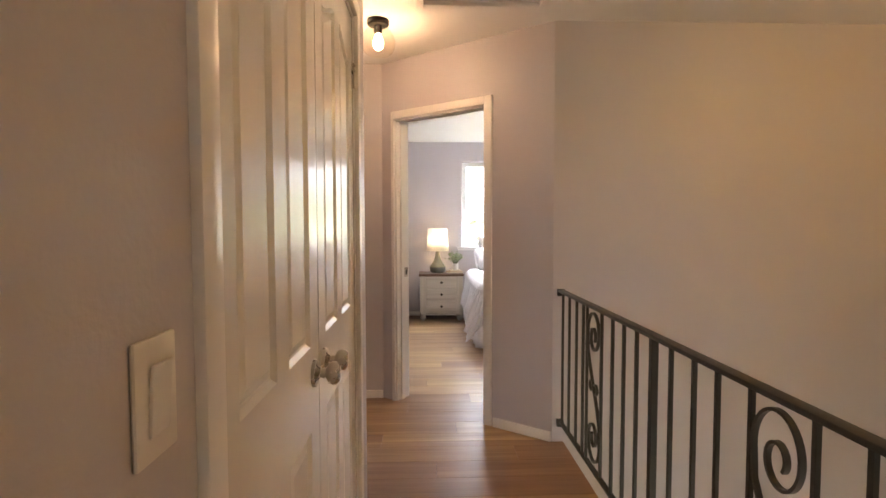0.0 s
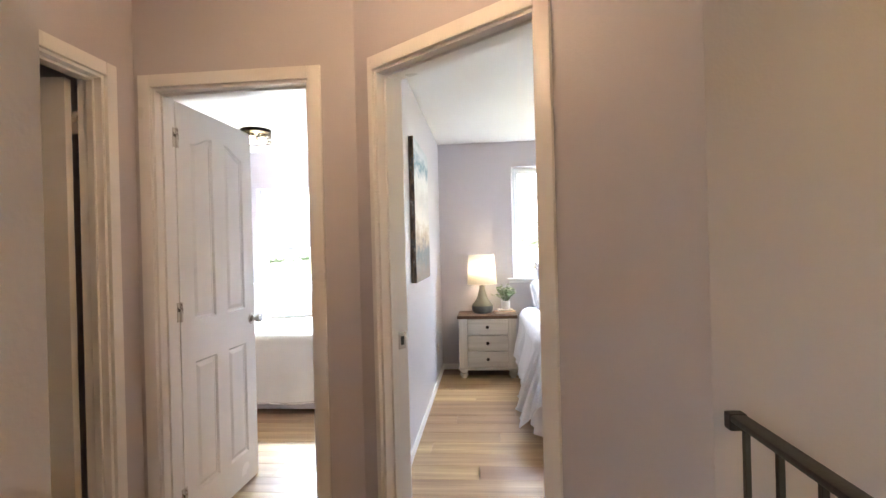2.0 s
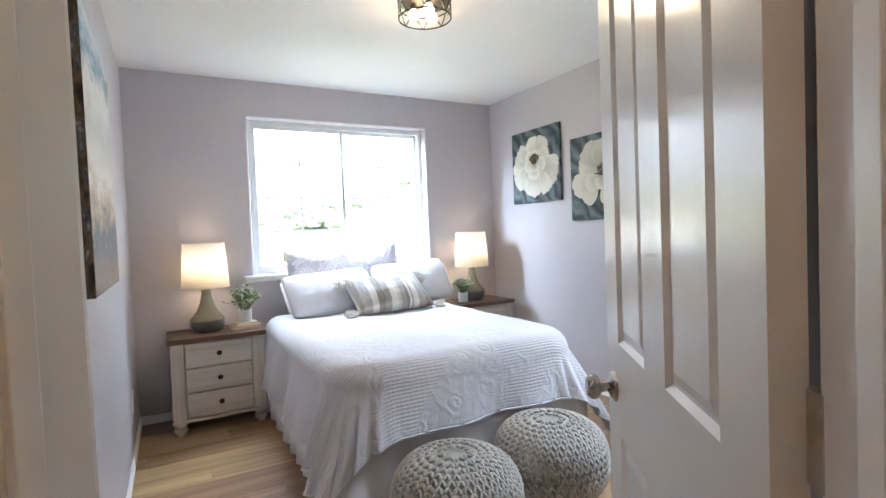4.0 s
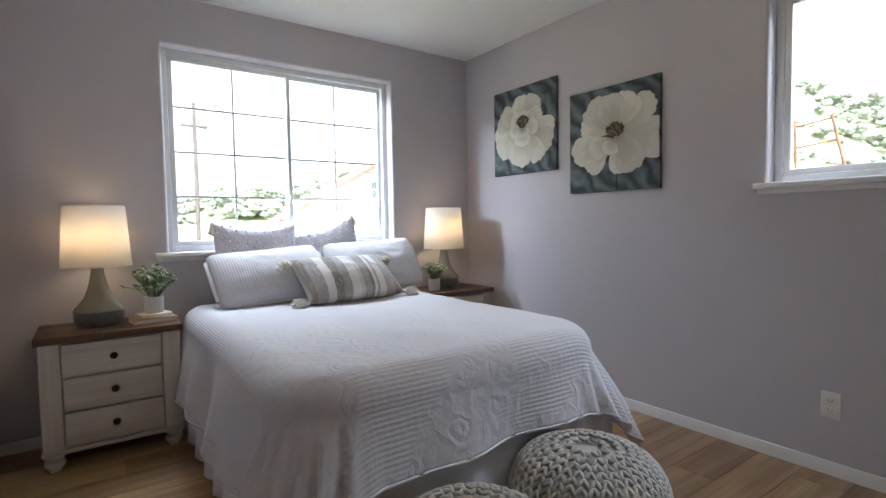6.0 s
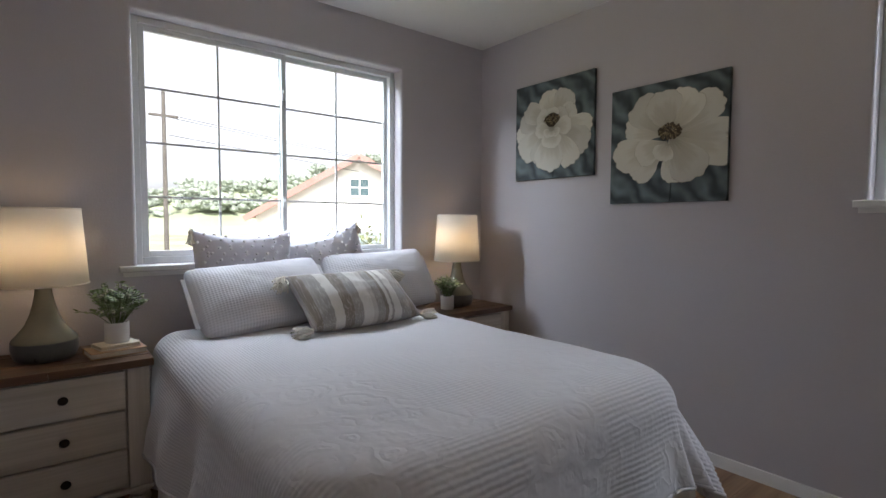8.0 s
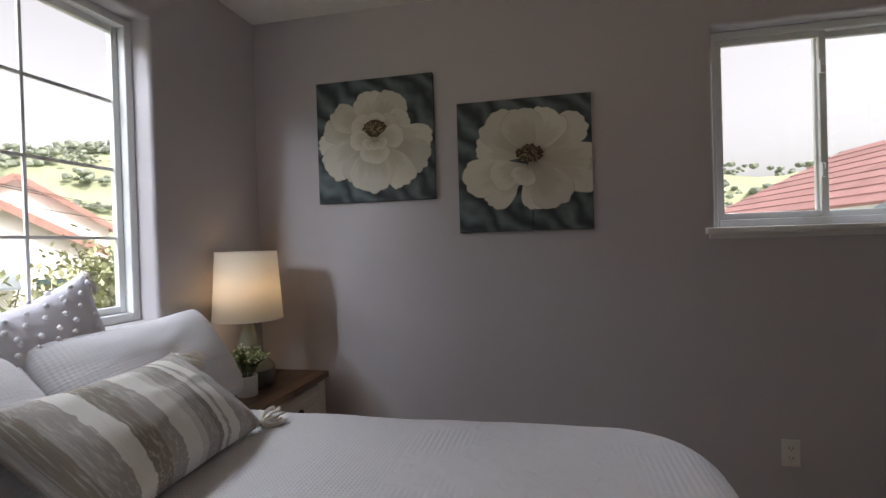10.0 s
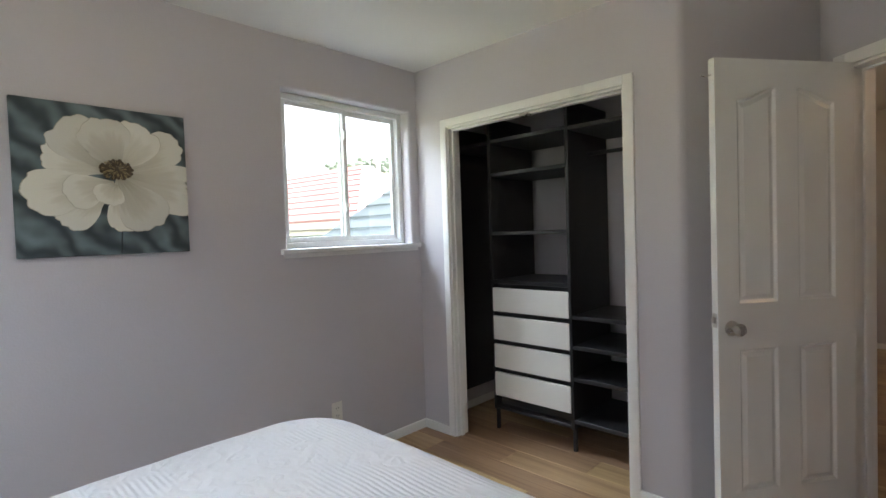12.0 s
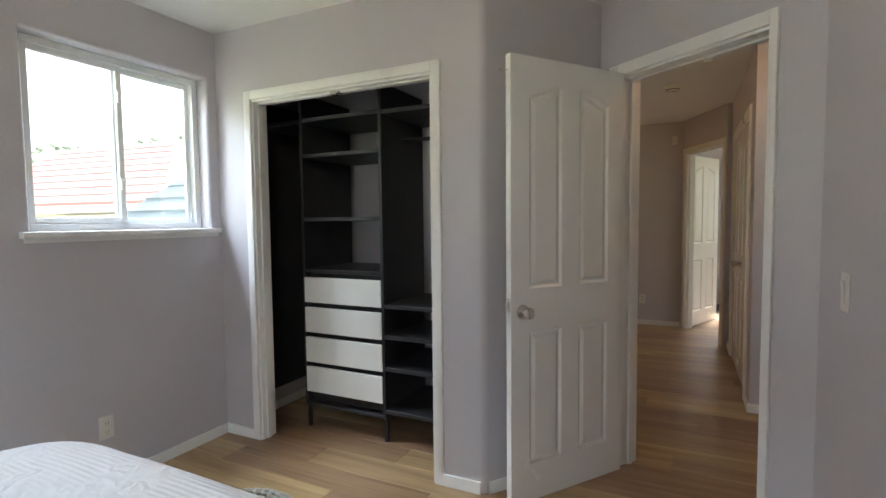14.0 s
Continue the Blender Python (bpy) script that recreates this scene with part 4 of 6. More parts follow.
def nightstand(m, label):
    w, d, h = 0.60, 0.41, 0.63
    t = thing("nightstand", label, "nightstand", m, "matching nightstands")
    for k in range(5):
        y0 = -d / 2 + d * k / 5
        for s, (xa, xb) in enumerate(((-w / 2, -0.04 + 0.05 * (k % 3)), (-0.04 + 0.05 * (k % 3), w / 2))):
            part("top_board", bbox(xa + 0.0004, y0 + 0.0004, h - 0.032, xb - 0.0004, y0 + d / 5 - 0.0004, h - 0.0012 * ((k + s) % 2), 0.0015, 1), M_BROWNTOP, t, "dark stained wooden top")
    part("body", bbox(-w / 2 + 0.022, -d / 2 + 0.028, 0.105, w / 2 - 0.022, d / 2 - 0.01, h - 0.0325, 0.003), M_WHITEWOOD, t)
    for s in (-1, 1):
        part("corner_post", bbox(s * (w / 2 - 0.055) - 0.04, -d / 2 + 0.014, 0.105, s * (w / 2 - 0.055) + 0.04, -d / 2 + 0.06, h - 0.033, 0.004), M_WHITEWOOD_V, t)
    part("apron", bbox(-w / 2 + 0.008, -d / 2 + 0.006, 0.085, w / 2 - 0.008, d / 2 - 0.004, 0.1045, 0.005), M_WHITEWOOD, t)
    for k in range(3):
        z0 = 0.118 + k * 0.160
        dr = part("drawer", bbox(-0.200, -d / 2 + 0.006, z0, 0.200, -d / 2 + 0.05, z0 + 0.151, 0.006, 3), M_WHITEWOOD, t, smooth=True)
        kb = part("knob", lathe([(0, 0.024), (0.012, 0.022), (0.0165, 0.016), (0.015, 0.010), (0.006, 0.007), (0.006, 0.0)], 20), M_KNOB, dr, "dark bronze knob", smooth=True)
        kb.matrix_basis = pose(0, -d / 2 + 0.006, z0 + 0.078, 90)
    foot = [(0, 0), (0.022, 0), (0.026, 0.006), (0.024, 0.014), (0.036, 0.022), (0.042, 0.036), (0.040, 0.048), (0.030, 0.056), (0.034, 0.062), (0.043, 0.070), (0.043, 0.085), (0, 0.085)]
    for x in (-w / 2 + 0.055, w / 2 - 0.055):
        for y in (-d / 2 + 0.055, d / 2 - 0.055):
            part("foot", lathe(foot, 24), M_WHITEWOOD, t, smooth=True).matrix_basis = pose(x, y, 0)
    return t


nightstand(pose(0.370, 6.872, 0), "whitewashed three-drawer nightstand with a dark plank top")
nightstand(pose(2.480, 6.872, 0), "whitewashed nightstand with brown plank top in the corner")

M_CERAMIC = pm("olive_glazed_ceramic", (0.25, 0.235, 0.175), 0.12, 0.10, 8, 0.0)
M_CERAMIC_LOW = pm("grey_glazed_ceramic", (0.13, 0.13, 0.125), 0.30, 0.12, 20, 0.1, 120)


def shade_mat():
    m = pm("linen_shade", (0.86, 0.82, 0.74), 0.9, 0.02, 20, 0.25, 300)
    n, l, b = nodes_of(m)
    tl, mx = n.new("ShaderNodeBsdfTranslucent"), n.new("ShaderNodeMixShader")
    tl.inputs["Color"].default_value = (0.95, 0.91, 0.84, 1)
    mx.inputs[0].default_value = 0.6
    l.new(b.outputs[0], mx.inputs[1])
    l.new(tl.outputs[0], mx.inputs[2])
    l.new(mx.outputs[0], n["Material Output"].inputs["Surface"])
    return m


M_SHADE = shade_mat()
M_BULB = glow("warm_bulb", (1.0, 0.72, 0.40), 8)


def point_light(name, at, watts, color, radius=0.03):
    ob = new(name, bpy.data.lights.new(name, "POINT"))
    ob.data.energy, ob.data.color, ob.data.shadow_soft_size = watts, color, radius
    ob.location = at
    return ob


LAMP_WATTS, WARM = 0.095, (1.0, 0.74, 0.50)


def table_lamp(x, y, z, label):
    t = thing("table_lamp", label, "lamp", pose(x, y, z), "matching bedside lamps")
    part("base", lathe([(0, 0), (0.088, 0), (0.098, 0.006), (0.108, 0.030), (0.111, 0.052), (0.110, 0.075)], 48), M_CERAMIC_LOW, t, "matte grey lower glaze", smooth=True)
    part("body", lathe([(0.1102, 0.0755), (0.107, 0.086), (0.088, 0.108), (0.064, 0.140), (0.046, 0.185), (0.035, 0.230), (0.029, 0.265), (0.027, 0.290), (0, 0.292)], 48), M_CERAMIC, t, "olive glazed ceramic body", smooth=True)
    part("stem", lathe([(0.008, 0.292), (0.008, 0.40), (0, 0.40)], 12), M_STEEL, t)
    part("bulb", lathe([(0, 0.385), (0.014, 0.39), (0.028, 0.42), (0.030, 0.44), (0.020, 0.465), (0, 0.475)], 20), M_BULB, t, smooth=True)
    sh = part("shade", lathe([(0.153, 0.300), (0.133, 0.605)], 56), M_SHADE, t, "white linen drum shade, lit", smooth="all")
    sh.modifiers.new("thick", "SOLIDIFY").thickness = 0.0025
    for r0, zz in ((0.153, 0.301), (0.133, 0.604)):
        part("shade_rim", tube([(r0 * math.cos(2 * math.pi * k / 48), r0 * math.sin(2 * math.pi * k / 48), zz) for k in range(49)], 0.0028, 6), M_SHADE, t, smooth=True)
    bm = bmesh.new()
    for k in range(3):
        a = 2 * math.pi * k / 3
        tube([(0, 0, 0.585), (0.132 * math.cos(a), 0.132 * math.sin(a), 0.600)], 0.002, 6, bm)
    tube([(0.0, 0, 0.475), (0.001, 0.0, 0.52), (0, 0, 0.587)], 0.002, 6, bm)
    part("shade_frame", bm, M_SHADE, t)
    point_light("table_lamp_light", (x, y, z + 0.50), LAMP_WATTS, WARM, 0.08)
    return t


table_lamp(0.325, 6.915, 0.63, "olive ceramic table lamp with white shade, lit")
table_lamp(2.50, 6.92, 0.63, "olive ceramic table lamp, lit, in the corner")

M_POT = pm("white_ceramic_pot", (0.76, 0.75, 0.73), 0.5, 0.03, 10, 0.1, 80)
M_LEAF = pm("grey_green_leaf", (0.20, 0.27, 0.115), 0.5, 0.35, 20, 0.1, 60)
M_BLOOM = pm("pale_flower_heads", (0.62, 0.64, 0.46), 0.7, 0.15, 20, 0.0)
M_STEM = pm("green_stem", (0.10, 0.14, 0.05), 0.6, 0.2, 20, 0.0)


def potted_plant(x, y, z, label, seed, pot_r=0.045, pot_h=0.085, spread=0.14, rise=0.155, blooms=0.25, scale=1.0):
    rnd = random.Random(seed)
    t = thing("potted_plant", label, "plant", pose(x, y, z))
    part("pot", lathe([(0, 0), (pot_r * 0.92, 0), (pot_r, 0.004), (pot_r * 1.02, pot_h), (pot_r * 0.93, pot_h), (pot_r * 0.9, pot_h - 0.012), (0, pot_h - 0.012)], 36), M_POT, t, "plain white pot", smooth=True)
    stems, leaves, fl = bmesh.new(), bmesh.new(), bmesh.new()
    for k in range(40):
        a, q = rnd.uniform(0, 6.283), rnd.uniform(0.15, 1) ** 0.7
        tip = Vector((math.cos(a) * spread * q, math.sin(a) * spread * q, pot_h + rise * (1.05 - 0.55 * q * q) * rnd.uniform(0.7, 1.1)))
        base = Vector((math.cos(a) * pot_r * 0.4, math.sin(a) * pot_r * 0.4, pot_h - 0.012))
        mid = (base + tip) / 2 + Vector((0, 0, 0.02))
        tube([base, mid, tip], 0.0013, 5, stems)
        for j in range(9):
            s = 0.35 + 0.65 * j / 8
            p = base.lerp(mid, s * 2) if s < 0.5 else mid.lerp(tip, s * 2 - 1)
            bl = rnd.random() < blooms and s > 0.7
            ang, ln = rnd.uniform(0, 6.283), (0.029 if not bl else 0.013) * rnd.uniform(0.7, 1.2) * scale
            d = Vector((math.cos(ang), math.sin(ang), rnd.uniform(-0.2, 0.7))).normalized()
            sd = d.cross(Vector((0, 0, 1))).normalized()
            up = sd.cross(d)
            if bl:
                blob(fl, p + d * 0.006, 0.007 * rnd.uniform(0.7, 1.2), 0.8, 1, rnd)
            else:
                wv = ln * 0.48
                v = [leaves.verts.new(c) for c in (p, p + d * ln * 0.4 + sd * wv + up * 0.002, p + d * ln + up * 0.001, p + d * ln * 0.4 - sd * wv + up * 0.002, p + d * ln * 0.45 - up * 0.002)]
                leaves.faces.new((v[0], v[1], v[4]))
                leaves.faces.new((v[1], v[2], v[4]))
                leaves.faces.new((v[2], v[3], v[4]))
                leaves.faces.new((v[3], v[0], v[4]))
    part("stems", stems, M_STEM, t)
    part("leaves", leaves, M_LEAF, t, "small grey-green leaves", kind="stuff")
    part("flower_spray", fl, M_BLOOM, t, "pale creamy flower heads", smooth="all", kind="stuff")
    return t


def book(name_label, m, w, d, h, cover, seed):
    t = thing("book", name_label, "book", m, "books under the plant")
    part("pages", bbox(-w / 2 + 0.003, -d / 2 + 0.003, 0.003, w / 2 - 0.003, d / 2 - 0.003, h - 0.003, 0.001, 1), pm("paper", (0.70, 0.64, 0.52), 0.8, 0.08, 30, 0.4, 400, stretch=(0.2, 0.2, 6)), t, "cream page block")
    part("cover", bbox(-w / 2, -d / 2, 0.0, w / 2, d / 2, 0.0029, 0.0008, 1), cover, t)
    part("cover", bbox(-w / 2, -d / 2, h - 0.0029, w / 2, d / 2, h, 0.0008, 1), cover, t)
    part("spine", bbox(-w / 2 - 0.001, d / 2 - 0.0028, 0.0, w / 2 + 0.001, d / 2 + 0.001, h + 0.0002, 0.0008, 1), cover, t)


M_COVER_A = pm("tan_book_cover", (0.42, 0.27, 0.14), 0.6, 0.1, 10, 0.2, 200)
M_COVER_B = pm("cream_book_cover", (0.66, 0.62, 0.52), 0.6, 0.05, 10, 0.2, 200)
book("tan hardcover book lying flat on the nightstand", pose(0.555, 6.84, 0.63, 0, 0, 8), 0.20, 0.14, 0.024, M_COVER_A, 1)
book("cream hardcover book lying on a tan one", pose(0.56, 6.86, 0.6543, 0, 0, 14), 0.15, 0.11, 0.016, M_COVER_B, 2)
potted_plant(0.565, 6.875, 0.6706, "leafy flowering plant in a white pot on books", 3)
potted_plant(2.345, 6.83, 0.63, "small green plant in a pale pot by the lamp", 8, 0.042, 0.085, 0.105, 0.12, 0.4, 0.9)


# ---- bedroom: pictures, fixtures, closet ----
def canvas_mat(name, c1, c2, scale=9):
    m = pm(name, c1, 0.7, 0.05, 6, 0.2, 400)
    n, l, b = nodes_of(m)
    tc, nz, w = n.new("ShaderNodeTexCoord"), n.new("ShaderNodeTexNoise"), n.new("ShaderNodeTexWave")
    nz.inputs["Scale"].default_value, nz.inputs["Detail"].default_value = 7, 3
    w.bands_direction = "DIAGONAL"
    w.inputs["Scale"].default_value, w.inputs["Distortion"].default_value, w.inputs["Detail"].default_value, w.inputs["Detail Scale"].default_value = scale * 0.5, 6, 2, 1.4
    l.new(tc.outputs["Object"], nz.inputs["Vector"])
    l.new(tc.outputs["Object"], w.inputs["Vector"])
    mx = n.new("ShaderNodeMix")
    mx.data_type = "RGBA"
    mx.inputs["A"].default_value, mx.inputs["B"].default_value = (*c1, 1), (*c2, 1)
    ml = n.new("ShaderNodeMath")
    ml.operation = "MULTIPLY"
    l.new(nz.outputs["Fac"], ml.inputs[0])
    l.new(w.outputs["Fac"], ml.inputs[1])
    l.new(ml.outputs[0], mx.inputs["Factor"])
    l.new(mx.outputs["Result"], b.inputs["Base Color"])
    return m


M_TEAL = canvas_mat("teal_canvas", (0.035, 0.048, 0.055), (0.24, 0.31, 0.33))
M_SLATE = canvas_mat("slate_edge", (0.02, 0.028, 0.034), (0.07, 0.09, 0.10))


def petal_mat(k):
    """Cream petal paint: dusky towards the base, pale at the rim, with strokes running outwards."""
    v = (1.0, 0.93, 0.85)[k]
    m = pm("petal_paint_%s" % "abc"[k], (0.6, 0.57, 0.48), 0.65, 0.10, 5, 0.15, 300)
    n, l, b = nodes_of(m)
    tc, sx, mp, nz, add, rp = n.new("ShaderNodeTexCoord"), n.new("ShaderNodeSeparateXYZ"), n.new("ShaderNodeMapping"), n.new("ShaderNodeTexNoise"), n.new("ShaderNodeMath"), n.new("ShaderNodeValToRGB")
    mp.inputs["Scale"].default_value = (5.0, 0.9, 1.0)
    nz.inputs["Scale"].default_value, nz.inputs["Detail"].default_value = 2.2, 4
    l.new(tc.outputs["UV"], sx.inputs[0])
    l.new(tc.outputs["UV"], mp.inputs["Vector"])
    l.new(mp.outputs[0], nz.inputs["Vector"])
    add.operation = "MULTIPLY_ADD"
    add.inputs[1].default_value = 0.42
    l.new(nz.outputs["Fac"], add.inputs[0])
    l.new(sx.outputs["Y"], add.inputs[2])
    cr = rp.color_ramp
    stops = ((0.25, (0.38, 0.35, 0.27)), (0.5, (0.53, 0.50, 0.41)), (0.85, (0.62, 0.59, 0.50)), (1.0, (0.70, 0.68, 0.60)))
    cr.elements[0].position, cr.elements[0].color = stops[0][0], (*[q * v for q in stops[0][1]], 1)
    cr.elements[1].position, cr.elements[1].color = stops[-1][0], (*[q * v for q in stops[-1][1]], 1)
    for p, col in stops[1:-1]:
        cr.elements.new(p).color = (*[q * v for q in col], 1)
    l.new(add.outputs[0], rp.inputs["Fac"])
    l.new(rp.outputs[0], b.inputs["Base Color"])
    return m


M_PETAL = [petal_mat(k) for k in range(3)]
M_PLINE = pm("petal_outline", (0.44, 0.41, 0.33), 0.7, 0.2, 20, 0.0)
M_CORE = pm("flower_centre", (0.075, 0.055, 0.035), 0.8, 0.5, 120, 0.6, 300)
M_STAMEN = pm("stamens", (0.36, 0.29, 0.16), 0.8, 0.3, 80, 0.0)


def petal(parent, core, angle, width, reach, layer, k, seed, half):
    """One petal fanning out from the flower's heart as a thin layer of paint, its rim scalloped, cut off at the canvas edge."""
    n, rings = 44, 9
    for nm, grow, dep, mt in (("petal_edge", 1.012, layer - 0.0003, M_PLINE), ("petal", 1.0, layer, M_PETAL[k])):
        bm = bmesh.new()
        uv = bm.loops.layers.uv.new("paint")
        rows = []
        for j in range(rings + 1):
            f, row = j / rings, []
            for i in range(n + 1):
                t = 2 * i / n - 1
                a = radians(angle + 1.13 * width * t * (0.9 + 0.1 * f) + 5 * noise.noise((f * 2, seed, 3)))
                rim = reach * (0.58 + 0.42 * (1 - abs(t) ** 2.8) ** 0.5)
                rim *= 1 + 0.05 * noise.noise((t * 2.5, seed, 1)) + 0.022 * abs(math.sin(t * 9 + seed)) + 0.012 * noise.noise((t * 14, seed, 5))
                r = (0.012 + (rim - 0.012) * f) * (grow if j == rings else 1)
                x, z = core[0] + r * math.cos(a), core[1] + r * math.sin(a) * 0.98
                row.append(bm.verts.new((max(-half, min(half, x)), -dep, max(-half, min(half, z)))))
            rows.append(row)
        for j in range(rings):
            for i in range(n):
                face = bm.faces.new((rows[j][i], rows[j][i + 1], rows[j + 1][i + 1], rows[j + 1][i]))
                for lp, (p, q) in zip(face.loops, ((i, j), (i + 1, j), (i + 1, j + 1), (i, j + 1))):
                    lp[uv].uv = (p / n + seed * 0.37, q / rings)
        part(nm, bm, mt, parent, smooth="all")


def flower_picture(m, label, size, core, back, front, seed):
    """back, front: petals (bearing, half width, reach) behind and before the flower's heart."""
    t = thing("canvas_picture", label, "picture", m, "pair of flower canvases")
    hs = size / 2
    part("canvas", bbox(-hs, -0.022, -hs, hs, 0.0, hs, 0.002, 1), M_TEAL, t, "blue-grey painted canvas")
    bm = bmesh.new()
    tube([(core[0] + 0.0, -0.0226, core[1] - 0.1), (core[0] + 0.01, -0.0226, -hs + 0.1), (core[0] + 0.005, -0.0226, -hs + 0.001)], 0.003, 6, bm)
    part("stem", bm, M_SLATE, t)
    for i, (ang, wide, reach) in enumerate(back + front):
        heart = core if i < len(back) else (core[0], core[1] - 0.032)
        petal(t, heart, ang, wide, reach, 0.0232 + 0.0007 * i, (i * 2) % 3 if i < len(back) else 0, seed * 31 + i, hs - 0.001)
    rnd = random.Random(seed)
    y = -0.0232 - 0.0007 * (len(back) - 0.4)
    bm = bmesh.new()
    for _ in range(150):
        a, q = rnd.uniform(0, 6.283), math.sqrt(rnd.random())
        blob(bm, Vector((core[0] + math.cos(a) * 0.060 * q, 0, core[1] + 0.020 + math.sin(a) * 0.040 * q)), 0.0075, 1.0, 1, rnd)
    for v in bm.verts:
        v.co.y = y + v.co.y * 0.03
    part("flower_centre", bm, M_CORE, t, "dark speckled flower centre", kind="stuff")
    bm = bmesh.new()
    for _ in range(70):
        a, q = rnd.uniform(0, 6.283), rnd.uniform(0.25, 1)
        x, z, dx, dz = core[0] + math.cos(a) * 0.058 * q, core[1] + 0.020 + math.sin(a) * 0.038 * q, math.cos(a) * 0.006, math.sin(a) * 0.006
        tube([(x - dx, y - 0.0003, z - dz), (x, y - 0.0006, z), (x + dx, y - 0.0003, z + dz)], 0.0011, 5, bm)
    part("stamens", bm, M_STAMEN, t, "pale golden stamens")
    return t


EAST = frame_xy(2.875, 0, -90)
PEONY_BACK = [(190, 14, 0.305), (172, 18, 0.270), (152, 21, 0.250), (100, 30, 0.212), (57, 28, 0.222), (22, 27, 0.185), (-11, 18, 0.290), (-33, 20, 0.310), (215, 21, 0.315), (-59, 18, 0.310), (241, 20, 0.270), (262, 28, 0.295), (150, 34, 0.130), (30, 34, 0.125), (88, 40, 0.100)]
PEONY_FRONT = [(180, 30, 0.130), (5, 30, 0.145), (268, 50, 0.125), (215, 34, 0.070), (325, 34, 0.070), (270, 34, 0.055)]
POPPY_BACK = [(162, 20, 0.255), (133, 26, 0.275), (34, 20, 0.292), (62, 28, 0.242), (103, 30, 0.235), (-14, 26, 0.330), (-80, 22, 0.245), (-58, 28, 0.262)]
POPPY_FRONT = [(222, 20, 0.262), (193, 22, 0.312), (200, 28, 0.190), (240, 44, 0.105)]
flower_picture(EAST @ pose(-6.416, -0.002, 1.774), "square canvas of a cream peony on blue-grey", 0.615, (0.008, 0.034), PEONY_BACK, PEONY_FRONT, 4)
flower_picture(EAST @ pose(-5.682, -0.002, 1.605), "square canvas of a cream poppy on blue-grey", 0.622, (0.030, 0.030), POPPY_BACK, POPPY_FRONT, 9)


def abstract_mat():
    m = pm("abstract_paint", (0.3, 0.3, 0.3), 0.55, 0.1, 6, 0.5, 120)
    n, l, b = nodes_of(m)
    tc = n.new("ShaderNodeTexCoord")
    mp, mq = n.new("ShaderNodeMapping"), n.new("ShaderNodeMapping")
    mp.inputs["Scale"].default_value, mq.inputs["Scale"].default_value = (3.0, 3.0, 9.0), (14, 14, 5)
    a, c, sx = n.new("ShaderNodeTexNoise"), n.new("ShaderNodeTexNoise"), n.new("ShaderNodeSeparateXYZ")
    a.inputs["Scale"].default_value, a.inputs["Detail"].default_value = 1.4, 8
    a.inputs["Roughness"].default_value = 0.7
    c.inputs["Scale"].default_value, c.inputs["Detail"].default_value = 1.0, 4
    l.new(tc.outputs["Object"], mp.inputs["Vector"])
    l.new(tc.outputs["Object"], mq.inputs["Vector"])
    l.new(mp.outputs[0], a.inputs["Vector"])
    l.new(mq.outputs[0], c.inputs["Vector"])
    l.new(tc.outputs["Object"], sx.inputs[0])
    h = n.new("ShaderNodeMapRange")
    h.inputs["From Min"].default_value, h.inputs["From Max"].default_value = -0.5, 0.5
    l.new(sx.outputs["Z"], h.inputs["Value"])
    j = n.new("ShaderNodeMath")
    j.operation = "MULTIPLY_ADD"
    j.inputs[1].default_value = 0.42
    l.new(a.outputs["Fac"], j.inputs[0])
    l.new(h.outputs[0], j.inputs[2])
    k = n.new("ShaderNodeMath")
    k.operation = "MULTIPLY_ADD"
    k.inputs[1].default_value = 0.16
    l.new(c.outputs["Fac"], k.inputs[0])
    l.new(j.outputs[0], k.inputs[2])
    r = n.new("ShaderNodeValToRGB")
    cr = r.color_ramp
    stops = [(0.2, (0.10, 0.06, 0.03)), (0.30, (0.02, 0.025, 0.05)), (0.38, (0.36, 0.26, 0.15)), (0.48, (0.62, 0.58, 0.52)), (0.60, (0.50, 0.50, 0.50)), (0.72, (0.70, 0.70, 0.70)), (0.80, (0.12, 0.24, 0.33)), (0.86, (0.58, 0.62, 0.64)), (1.0, (0.30, 0.36, 0.36)), (1.15, (0.1, 0.1, 0.09))]
    cr.elements[0].position, cr.elements[0].color = stops[0][0], (*stops[0][1], 1)
    cr.elements[1].position, cr.elements[1].color = 1.0, (*stops[-1][1], 1)
    for p, col in stops[1:-1]:
        cr.elements.new(min(0.99, p)).color = (*col, 1)
    sc = n.new("ShaderNodeMapRange")
    sc.inputs["From Min"].default_value, sc.inputs["From Max"].default_value = 0.1, 1.4
    l.new(k.outputs[0], sc.inputs["Value"])
    l.new(sc.outputs[0], r.inputs["Fac"])
    l.new(r.outputs[0], b.inputs["Base Color"])
    return m


